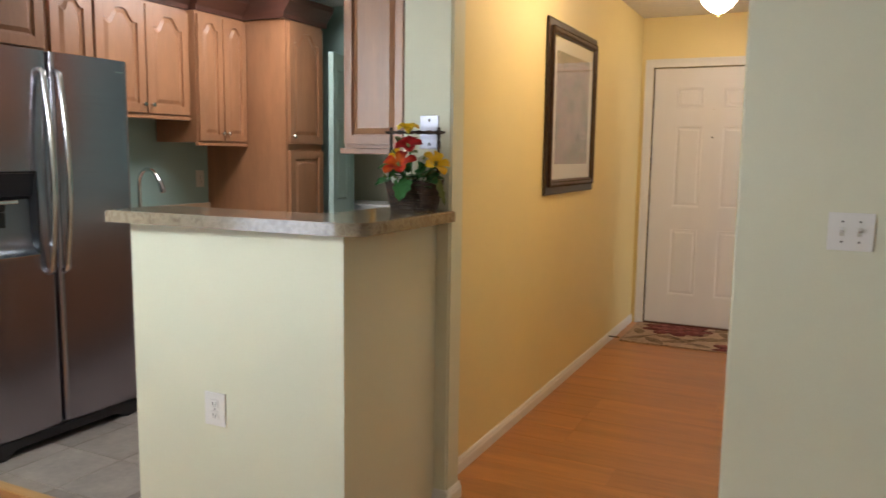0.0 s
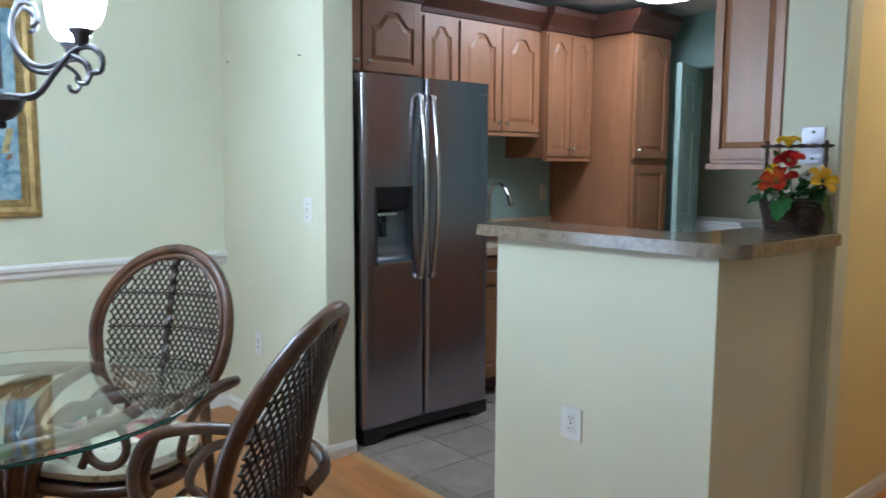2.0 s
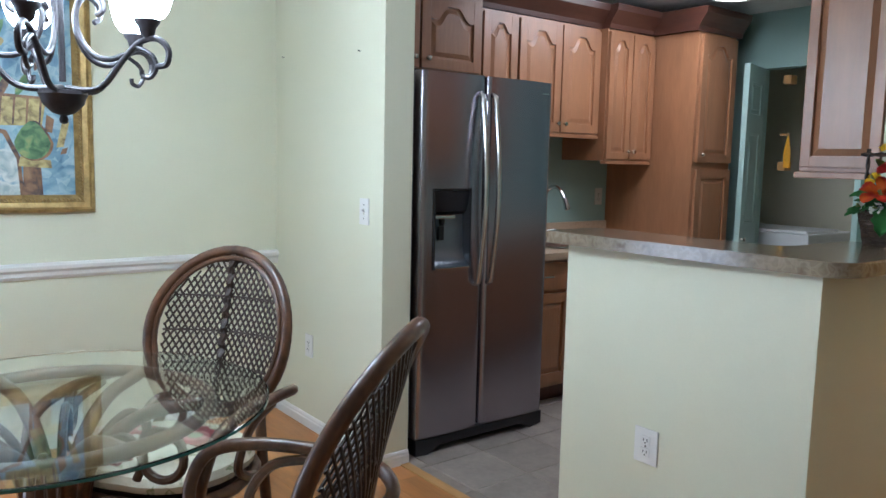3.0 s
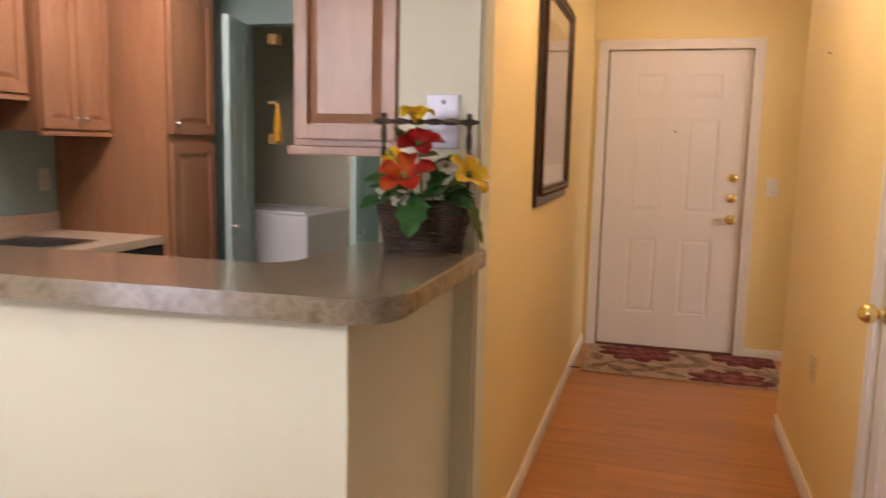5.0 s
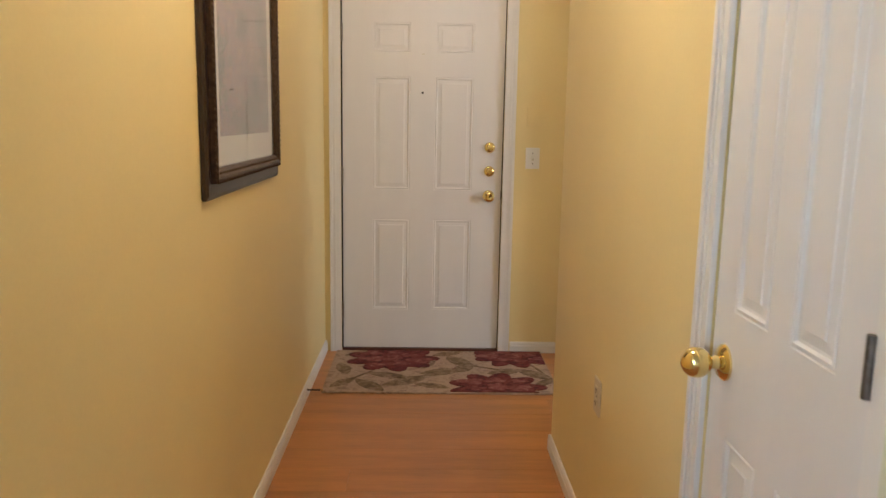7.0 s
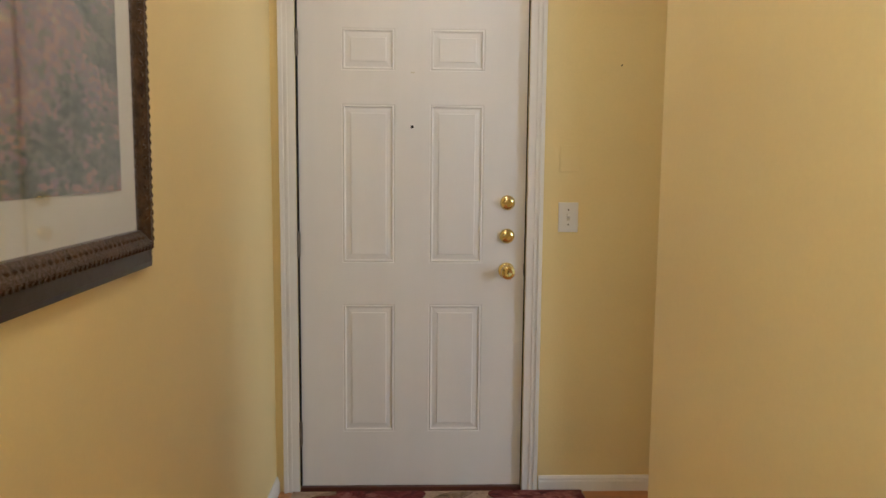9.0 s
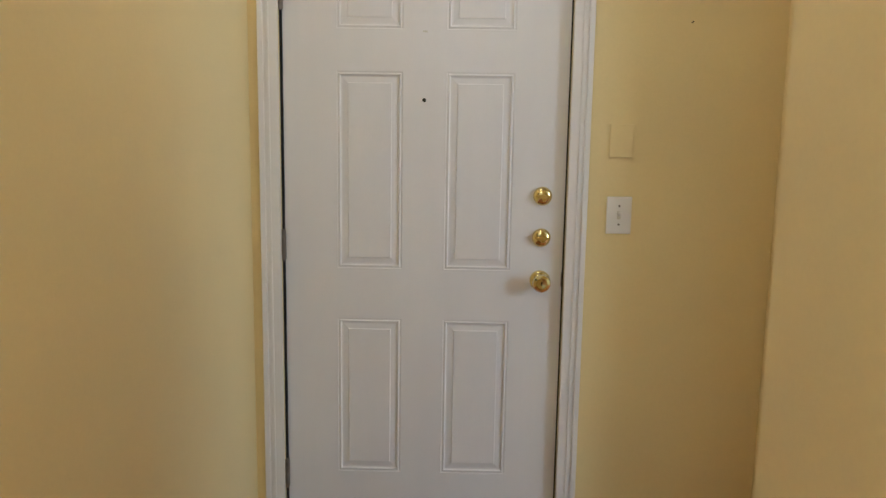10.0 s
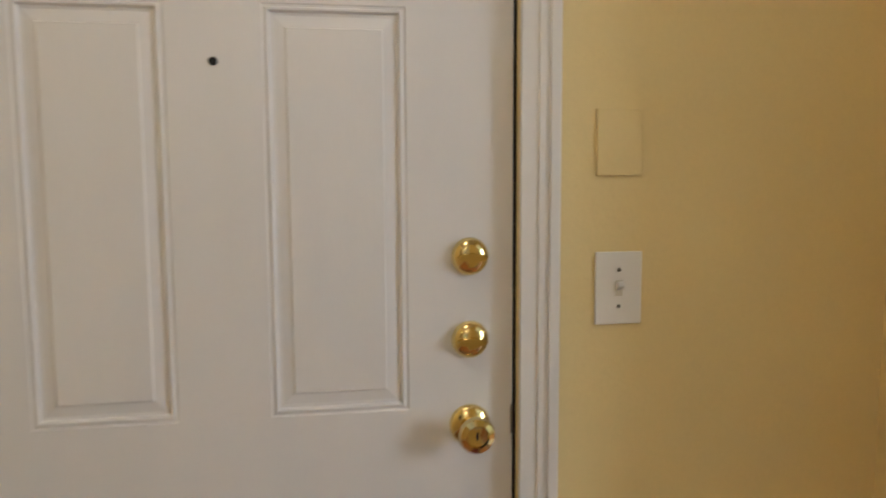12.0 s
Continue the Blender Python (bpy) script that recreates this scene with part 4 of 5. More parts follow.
        part("leg", tube(bmesh.new(), smooth_path([(s * 0.215, -0.165, 0.44), (s * 0.235, -0.235, 0.2), (s * 0.225, -0.23, 0.0)]), 0.0185, 10), RATTAN, c, smooth=True)
        part("leg", tube(bmesh.new(), smooth_path([(s * 0.165, 0.268, 0.60), (s * 0.205, 0.215, 0.40), (s * 0.22, 0.23, 0.18), (s * 0.225, 0.28, 0.0)]), 0.0185, 10), RATTAN, c, smooth=True)
        part("side_brace", tube(bmesh.new(), smooth_path([(s * 0.226, -0.225, 0.10), (s * 0.23, -0.12, 0.28), (s * 0.225, 0.02, 0.34), (s * 0.225, 0.14, 0.28), (s * 0.22, 0.235, 0.10)]), 0.0125, 8), RATTAN, c, smooth=True)
    part("front_brace", tube(bmesh.new(), smooth_path([(-0.228, -0.232, 0.08), (-0.13, -0.235, 0.28), (0, -0.235, 0.345), (0.13, -0.235, 0.28), (0.228, -0.232, 0.08)]), 0.0125, 8), RATTAN, c, smooth=True)
    return c


def smooth_path(pts, n=5):
    """A Catmull-Rom line through pts."""
    p = [Vector(q) for q in pts]
    p = [2 * p[0] - p[1]] + p + [2 * p[-1] - p[-2]]
    out = []
    for i in range(1, len(p) - 2):
        for k in range(n):
            t = k / n
            out.append(0.5 * ((2 * p[i]) + (p[i + 1] - p[i - 1]) * t + (2 * p[i - 1] - 5 * p[i] + 4 * p[i + 1] - p[i + 2]) * t * t + (3 * p[i] - p[i - 1] - 3 * p[i + 1] + p[i + 2]) * t ** 3))
    return out + [p[-2]]


chair = dining_chair()
chair.matrix_world = pose(-1.375, 1.38, 0, 0, 0, 38)
copy_thing(chair, pose(-0.622, 1.262, 0, 0, 0, -50))

table = thing("dining_table", pose(-1.312, 1.066, 0), "round glass-topped dining table on a scrolled rattan base", "table")
R, TZ = 0.560, 0.72
bm = bmesh.new()
lathe(bm, [(R - 0.003, TZ - 0.012), (R, TZ - 0.009), (R, TZ - 0.003), (R - 0.003, TZ)], 96)
top = part("glass_top", bm, GLASS, table, "clear glass top", smooth=True)
top.visible_shadow = False
bm = bmesh.new()
ra = [[bm.verts.new((r * math.cos(2 * math.pi * k / 96), r * math.sin(2 * math.pi * k / 96), z)) for k in range(96)] for r, z in ((R + 0.0012, TZ - 0.0095), (R + 0.0012, TZ - 0.0025))]
rb = [[bm.verts.new((r * math.cos(2 * math.pi * k / 96), r * math.sin(2 * math.pi * k / 96), z)) for k in range(96)] for r, z in ((R + 0.0004, TZ - 0.0025), (R + 0.0004, TZ - 0.0095))]
for i, lp in enumerate((ra, rb)):
    for k in range(96):
        bm.faces.new((lp[0][k], lp[0][(k + 1) % 96], lp[1][(k + 1) % 96], lp[1][k]))
for k in range(96):
    bm.faces.new((ra[1][k], ra[1][(k + 1) % 96], rb[0][(k + 1) % 96], rb[0][k]))
    bm.faces.new((rb[1][k], rb[1][(k + 1) % 96], ra[0][(k + 1) % 96], ra[0][k]))
part("glass_edge", bm, GLASSEDGE, table, "dark green polished glass edge")
part("top_ring", tube(bmesh.new(), [(0.40 * math.cos(t), 0.40 * math.sin(t), TZ - 0.034) for t in (2 * math.pi * k / 48 for k in range(48))], 0.019, 10, True), RATTAN, table, smooth=True)
part("foot_ring", tube(bmesh.new(), [(0.26 * math.cos(t), 0.26 * math.sin(t), 0.021) for t in (2 * math.pi * k / 40 for k in range(40))], 0.019, 10, True), RATTAN, table, smooth=True)
for i in range(6):
    t = i * math.pi / 3 + 0.2
    c, s = math.cos(t), math.sin(t)
    part("pole", tube(bmesh.new(), smooth_path([(0.25 * c, 0.25 * s, 0.02), (0.09 * c, 0.09 * s, 0.16), (0.06 * c, 0.06 * s, 0.36), (0.09 * c, 0.09 * s, 0.54), (0.22 * c, 0.22 * s, 0.655), (0.40 * c, 0.40 * s, TZ - 0.036)]), 0.021, 10), RATTAN, table, smooth=True)
    t += math.pi / 6
    c, s = math.cos(t), math.sin(t)
    loop = [((0.315 + 0.062 * math.cos(a)) * c, (0.315 + 0.062 * math.cos(a)) * s, 0.598 + 0.062 * math.sin(a)) for a in (2 * math.pi * k / 22 for k in range(22))]
    part("ring_scroll", tube(bmesh.new(), loop, 0.0125, 8, True), RATTAN, table, smooth=True)
    part("bracket", tube(bmesh.new(), smooth_path([(0.07 * c, 0.07 * s, 0.40), (0.11 * c, 0.11 * s, 0.56), (0.20 * c, 0.20 * s, 0.635), (0.26 * c, 0.26 * s, 0.59), (0.24 * c, 0.24 * s, 0.53)]), 0.0125, 8), RATTAN, table, smooth=True)


def chandelier():
    c = thing("chandelier", pose(-1.252, 1.103, 0.021), "bronze scrolled chandelier with lit white glass shades", "chandelier")
    part("canopy", lathe(bmesh.new(), [(0.065, 2.418), (0.065, 2.41), (0.045, 2.39), (0.012, 2.38)], 24), IRON, c, smooth=True)
    part("stem", lathe(bmesh.new(), [(0.008, 2.385), (0.008, 2.06), (0.016, 2.05), (0.008, 2.02), (0.008, 1.90), (0.016, 1.88), (0.008, 1.85), (0.008, 1.54)], 16), IRON, c, smooth=True)
    part("bowl", lathe(bmesh.new(), [(0.012, 1.522), (0.056, 1.518), (0.058, 1.508), (0.053, 1.500), (0.048, 1.484), (0.026, 1.462), (0.008, 1.456), (0.011, 1.446), (0.009, 1.438), (0.001, 1.434)], 32), IRON, c, smooth=True)
    for i in range(5):
        t = radians(44 + 72 * i)
        d = Vector((math.cos(t), math.sin(t), 0))

        def at(r, z):
            return (d.x * r * 0.85, d.y * r * 0.85, z)
        arm = part("arm", tube(bmesh.new(), smooth_path([at(0.012, 1.525), at(0.085, 1.52), at(0.135, 1.535), at(0.19, 1.59), at(0.245, 1.635), at(0.30, 1.645), at(0.335, 1.62), at(0.33, 1.585), at(0.30, 1.578)], 6), 0.0078, 8), IRON, c, smooth=True)
        part("scroll", tube(bmesh.new(), smooth_path([at(0.215, 1.61), at(0.15, 1.595), at(0.095, 1.61), at(0.055, 1.66), at(0.052, 1.72), at(0.085, 1.76), at(0.125, 1.75), at(0.135, 1.715), at(0.115, 1.70)], 6), 0.0072, 8), IRON, arm, smooth=True)
        part("inner_scroll", tube(bmesh.new(), smooth_path([at(0.062, 1.745), at(0.09, 1.80), at(0.07, 1.84), at(0.035, 1.83), at(0.02, 1.86)], 6), 0.006, 8), IRON, arm, smooth=True)
        part("tip_curl", tube(bmesh.new(), smooth_path([at(0.235, 1.628), at(0.285, 1.605), at(0.298, 1.575), at(0.28, 1.552), at(0.255, 1.556), at(0.252, 1.570)], 6), 0.0058, 8), IRON, arm, smooth=True)
        o = at(0.272, 0)
        part("cup", lathe(bmesh.new(), [(0.006, 1.640), (0.009, 1.648), (0.017, 1.656), (0.021, 1.672), (0.030, 1.684), (0.031, 1.690), (0.004, 1.690)], 24, o), IRON, arm, smooth=True)
        part("shade", lathe(bmesh.new(), [(0.024, 1.6905), (0.040, 1.699), (0.051, 1.714), (0.058, 1.735), (0.063, 1.76), (0.066, 1.79), (0.068, 1.82), (0.072, 1.85), (0.080, 1.875), (0.077, 1.876), (0.068, 1.85), (0.062, 1.79), (0.054, 1.735), (0.043, 1.71), (0.02, 1.705)], 36, o), SHADE, arm, "lit frosted white glass shade", smooth=True)
    return c


chandelier()


# ---- hallway and foyer ----
def hall_light(m, glass):
    c = thing("hall_ceiling_light", m, "lit amber glass bowl ceiling light with a brass finial", "ceiling light", "hallway lights")
    part("base", lathe(bmesh.new(), [(0.13, -0.001), (0.13, -0.012), (0.115, -0.03), (0.05, -0.036)], 32), BRASS, c, "brass ceiling pan", smooth=True)
    part("bowl", lathe(bmesh.new(), [(0.150, -0.045), (0.152, -0.055), (0.142, -0.085), (0.110, -0.125), (0.070, -0.160), (0.032, -0.182), (0.010, -0.190)], 40), glass, c, "lit frosted glass bowl", smooth=True)
    part("finial", lathe(bmesh.new(), [(0.016, -0.188), (0.018, -0.194), (0.010, -0.200), (0.013, -0.207), (0.008, -0.214), (0.001, -0.217)], 20), BRASS, c, smooth=True)
    for t in range(3):
        a = t * 2.094
        part("clip", bx(0.148 * math.cos(a) - 0.006, 0.148 * math.cos(a) + 0.006, 0.148 * math.sin(a) - 0.006, 0.148 * math.sin(a) + 0.006, -0.06, -0.012), BRASS, c)
    return c


hall_light(pose(0.55, 6.15, 2.44) @ Matrix.Scale(0.78, 4), HALLGLASS)
hall_light(pose(0.46, 4.3, 2.44) @ Matrix.Scale(0.78, 4), HALLGLASS_NEAR)


def frame_ring(bm, y0, y1, z0, z1, section, x):
    """A mitred picture frame in the y-z plane. section: rows of (inset, height above the wall)."""
    rings = [[bm.verts.new((x + hh, *p)) for p in ((y0 + i, z0 + i), (y1 - i, z0 + i), (y1 - i, z1 - i), (y0 + i, z1 - i))] for i, hh in section]
    for ra, rb in zip(rings, rings[1:]):
        for k in range(4):
            bm.faces.new((ra[k], ra[(k + 1) % 4], rb[(k + 1) % 4], rb[k]))
    return bm


# framed print in the hall
pic = thing("framed_print", pose(-0.105, 0, 0), "framed garden print in a wide dark wood frame with beaded trim", "picture")
Y0, Y1, Z0, Z1 = 4.595, 5.550, 1.145, 2.075
part("outer_frame", frame_ring(bmesh.new(), Y0, Y1, Z0, Z1, [(0.004, 0.0005), (0, 0.004), (0, 0.013), (0.012, 0.018), (0.040, 0.016), (0.044, 0.010)], 0), FRAMEDARK, pic, "smooth dark brown outer frame")
orn = part("inner_frame", frame_ring(bmesh.new(), Y0 + 0.043, Y1 - 0.043, Z0 + 0.043, Z1 - 0.043, [(0, 0.010), (0, 0.030), (0.006, 0.035), (0.016, 0.034), (0.024, 0.029), (0.031, 0.026), (0.038, 0.022), (0.041, 0.012)], 0), FRAMEORN, pic, "carved bronze-brown inner frame")
bead = bmesh.new()
for k in range(150):
    u = k / 150 * 2 * (Y1 - Y0 + Z1 - Z0 - 0.36)
    w, h = Y1 - Y0 - 0.18, Z1 - Z0 - 0.18
    if u < w:
        p = (Y0 + 0.09 + u, Z0 + 0.067)
    elif u < w + h:
        p = (Y1 - 0.067, Z0 + 0.09 + u - w)
    elif u < 2 * w + h:
        p = (Y1 - 0.09 - (u - w - h), Z1 - 0.067)
    else:
        p = (Y0 + 0.067, Z1 - 0.09 - (u - 2 * w - h))
    bmesh.ops.create_icosphere(bead, subdivisions=1, radius=0.006, matrix=Matrix.Translation((0.027, *p)))
tagged(part("beading", bead, FRAMEORN, orn, "row of small carved beads", smooth=True), kind="stuff")
bead = bmesh.new()
for k in range(190):
    u = k / 190 * 2 * (Y1 - Y0 + Z1 - Z0 - 0.2)
    w, h = Y1 - Y0 - 0.10, Z1 - Z0 - 0.10
    p = (Y0 + 0.05 + u, Z0 + 0.048) if u < w else (Y1 - 0.048, Z0 + 0.05 + u - w) if u < w + h else (Y1 - 0.05 - (u - w - h), Z1 - 0.048) if u < 2 * w + h else (Y0 + 0.048, Z1 - 0.05 - (u - 2 * w - h))
    bmesh.ops.create_icosphere(bead, subdivisions=1, radius=0.008, matrix=Matrix.LocRotScale((0.031, *p), Euler((0.6, 0, 0)), (0.8, 0.5, 1.2)))
tagged(part("rope_edge", bead, FRAMEORN, orn, "twisted rope edge", smooth=True), kind="stuff")
part("mat_board", bx(0.006, 0.012, Y0 + 0.07, Y1 - 0.07, Z0 + 0.07, Z1 - 0.07), MATBOARD, pic, "pale grey-beige mat board")
part("print", bx(0.0125, 0.0135, Y0 + 0.155, Y1 - 0.157, Z0 + 0.165, Z1 - 0.155), PRINT, pic, "impressionist flower garden in rose, ochre and green")
g = part("picture_glass", bx(0.018, 0.020, Y0 + 0.078, Y1 - 0.078, Z0 + 0.078, Z1 - 0.078), PICGLASS, pic)
g.visible_shadow = False

# painting in the dining room
pic = thing("framed_painting", pose(-2.93, -0.028, 0.02), "still life painting with a green pear in a wide gilt frame", "painting")
Y0, Y1, Z0, Z1 = 0.78, 1.58, 1.092, 2.12
part("frame", frame_ring(bmesh.new(), Y0, Y1, Z0, Z1, [(0.003, 0.0005), (0, 0.02), (0.006, 0.034), (0.018, 0.038), (0.026, 0.028), (0.048, 0.024), (0.054, 0.032), (0.064, 0.030), (0.080, 0.014), (0.082, 0.006)], 0), GILT, pic, "ridged gilt frame")
canvas = part("canvas", bx(0.004, 0.008, Y0 + 0.078, Y1 - 0.078, Z0 + 0.078, Z1 - 0.078), BLUEPAINT, pic, "blue painted canvas")


def daub(name, material, pts, h, parent=canvas):
    bm = bmesh.new()
    prism(bm, pts, 0.0075, h, "x")
    part(name, bm, material, parent)


def oval(cy, cz, ry, rz, n=24, wob=0.06):
    return [(cy + ry * (1 + wob * math.sin(3 * t)) * math.cos(t), cz + rz * (1 + wob * math.cos(2 * t)) * math.sin(t)) for t in (2 * math.pi * k / n for k in range(n))]


daub("painted_shadow", BROWNPAINT, [(0.862, 1.172), (1.29, 1.172), (1.28, 1.34), (1.23, 1.455), (1.10, 1.49), (0.95, 1.43), (0.862, 1.47)], 0.0083)
daub("painted_cloth", CLOTHPAINT, [(0.862, 1.172), (1.275, 1.172), (1.265, 1.33), (1.215, 1.44), (1.10, 1.475), (0.95, 1.415), (0.862, 1.455)], 0.0086)
daub("painted_stool", BROWNPAINT, [(1.285, 1.172), (1.365, 1.172), (1.36, 1.305), (1.29, 1.305)], 0.0092)
daub("painted_seat", OCHREPAINT, [(1.27, 1.30), (1.405, 1.292), (1.40, 1.328), (1.28, 1.345)], 0.0096)
daub("painted_shadow", BROWNPAINT, [(1.337 + 0.077 * math.cos(t) * (1 - 0.38 * max(0, math.sin(t))), 1.402 + 0.078 * math.sin(t) + 0.022 * max(0, math.sin(t))) for t in (2 * math.pi * k / 28 for k in range(28))], 0.0098)
daub("painted_pear", PEARPAINT, [(1.33 + 0.072 * math.cos(t) * (1 - 0.38 * max(0, math.sin(t))), 1.405 + 0.074 * math.sin(t) + 0.02 * max(0, math.sin(t))) for t in (2 * math.pi * k / 28 for k in range(28))], 0.0101)
daub("painted_basket", OCHREPAINT, [(1.17, 1.475), (1.37, 1.48), (1.39, 1.60), (1.16, 1.61)], 0.0088)
for i in range(8):
    y = 1.175 + 0.026 * i
    daub("painted_reed", BROWNPAINT if i % 2 else OCHREPAINT, [(y, 1.482), (y + 0.006, 1.482), (y + 0.018, 1.60), (y + 0.008, 1.602)], 0.0093)
daub("painted_rim", BROWNPAINT, [(1.15, 1.602), (1.40, 1.596), (1.40, 1.606), (1.15, 1.616)], 0.0094)
daub("painted_shadow", BROWNPAINT, [(1.38, 1.455), (1.41, 1.45), (1.42, 1.51), (1.39, 1.53)], 0.0090)
daub("painted_book", OCHREPAINT, [(1.425, 1.385), (1.455, 1.39), (1.482, 1.50), (1.452, 1.50)], 0.0095)
daub("painted_shadow", BROWNPAINT, [(1.44, 1.355), (1.465, 1.36), (1.472, 1.388), (1.45, 1.38)], 0.0093)
rp = random.Random(9)
for i in range(26):
    cy, cz = rp.uniform(0.95, 1.40), rp.uniform(1.63, 1.95)
    a, ln, wd = rp.uniform(0, 3.14), rp.uniform(0.03, 0.06), rp.uniform(0.010, 0.022)
    daub("painted_leaf", (PEARPAINT, OCHREPAINT, CLOTHPAINT, BROWNPAINT)[i % 4], [(cy + ln * math.cos(t) * math.cos(a) - wd * math.sin(t) * math.sin(a), cz + ln * math.cos(t) * math.sin(a) + wd * math.sin(t) * math.cos(a)) for t in (2 * math.pi * k / 12 for k in range(12))], 0.0089 + 0.00008 * i)
daub("painted_vase", BROWNPAINT, oval(1.08, 1.56, 0.09, 0.10), 0.0087)
daub("painted_fruit", OCHREPAINT, oval(1.00, 1.40, 0.06, 0.055), 0.0093)
bead = bmesh.new()
wy, hz = Y1 - Y0 - 0.11, Z1 - Z0 - 0.11
for k in range(210):
    u = k / 210 * 2 * (wy + hz)
    p = (Y0 + 0.055 + u, Z0 + 0.059) if u < wy else (Y1 - 0.059, Z0 + 0.055 + u - wy) if u < wy + hz else (Y1 - 0.055 - (u - wy - hz), Z1 - 0.059) if u < 2 * wy + hz else (Y0 + 0.059, Z1 - 0.055 - (u - 2 * wy - hz))
    bmesh.ops.create_icosphere(bead, subdivisions=1, radius=0.011, matrix=Matrix.LocRotScale((0.030, *p), Euler((0.7, 0, 0)), (0.7, 0.45, 1.25)))
tagged(part("beading", bead, GILT, pic, "row of small gilt beads", smooth=True), kind="stuff")

# rug at the entry door
rug = thing("rug", pose(0, 0, 0), "beige doormat rug with burgundy flowers before the entry door", "rug")
RX0, RX1, RY0, RY1 = -0.035, 1.172, 6.262, 6.955
part("rug_ground", bx(RX0, RX1, RY0, RY1, 0.0005, 0.011, bevel=0.003), RUGBASE, rug)


def motif(name, material, cx, cy, r, lobes, depth, h, sq=1.0, turn=0.0):
    pts = []
    for k in range(64):
        t = 2 * math.pi * k / 64
        rr = r * (1 - depth + depth * abs(math.cos(lobes * t / 2 + turn)))
        x, y = cx + rr * math.cos(t) , cy + rr * math.sin(t) * sq
        pts.append((min(RX1 - 0.006, max(RX0 + 0.006, x)), min(RY1 - 0.006, max(RY0 + 0.006, y))))
    bm = bmesh.new()
    ctr = bm.verts.new((sum(p[0] for p in pts) / 64, sum(p[1] for p in pts) / 64, h))
    ring = [bm.verts.new((*p, h)) for p in pts]
    low = [bm.verts.new((*p, 0.0095)) for p in pts]
    for k in range(64):
        bm.faces.new((ctr, ring[k], ring[(k + 1) % 64]))
        bm.faces.new((ring[k], ring[(k + 1) % 64], low[(k + 1) % 64], low[k]))
    part(name, bm, material, rug)


def rug_leaf(cx, cy, ln, wd, turn, top):
    pts = []
    for k in range(20):
        u = k / 10 if k <= 10 else (20 - k) / 10
        s = 1 if k <= 10 else -1
        x, y = ln * (u - 0.5), s * wd * math.sin(math.pi * u) ** 0.8
        px, py = cx + x * math.cos(turn) - y * math.sin(turn), cy + x * math.sin(turn) + y * math.cos(turn)
        pts.append((min(RX1 - 0.006, max(RX0 + 0.006, px)), min(RY1 - 0.006, max(RY0 + 0.006, py))))
    bm = bmesh.new()
    prism(bm, pts, 0.0095, top)
    part("leaf_motif", bm, RUGLEAF, rug)


for cx, cy, r in ((0.30, 6.80, 0.27), (1.00, 6.86, 0.24), (0.86, 6.34, 0.26)):
    motif("flower_motif", RUGRED, cx, cy, r, 9, 0.34, 0.0152, 0.85)
    for j in range(7):
        a = j * 0.898 + cx * 5
        motif("petal_motif", RUGROSE, cx + (0.42 + 0.2 * (j % 2)) * r * math.cos(a), cy + (0.36 + 0.16 * (j % 2)) * r * math.sin(a), r * (0.20 + 0.06 * (j % 3)), 3, 0.5, 0.0153 + 0.0001 * j, 0.6, j)
    motif("flower_heart_motif", RUGROSE, cx, cy, r * 0.22, 5, 0.3, 0.0160)
for i, v in enumerate(((0.06, 6.40, 0.20, 0.035, 0.9), (0.20, 6.36, 0.24, 0.045, 2.3), (0.38, 6.42, 0.26, 0.05, 0.5), (0.52, 6.36, 0.20, 0.035, 2.8), (0.58, 6.58, 0.26, 0.05, 0.3),
          (0.68, 6.76, 0.24, 0.05, 2.2), (0.62, 6.90, 0.20, 0.035, 0.4), (0.04, 6.62, 0.20, 0.04, 1.9), (0.12, 6.90, 0.22, 0.04, 0.5), (1.08, 6.55, 0.24, 0.045, 2.4),
          (1.12, 6.42, 0.18, 0.03, 0.8), (0.92, 6.58, 0.20, 0.04, 0.3), (0.28, 6.52, 0.22, 0.035, 2.9), (0.46, 6.50, 0.34, 0.006, 0.25), (0.12, 6.48, 0.30, 0.006, 0.9), (0.80, 6.66, 0.32, 0.006, 2.7),
          (1.10, 6.66, 0.26, 0.006, 1.9), (0.70, 6.64, 0.18, 0.045, 0.9), (0.50, 6.72, 0.20, 0.04, 1.2))):
    rug_leaf(*v, 0.01225 + 0.00015 * i)


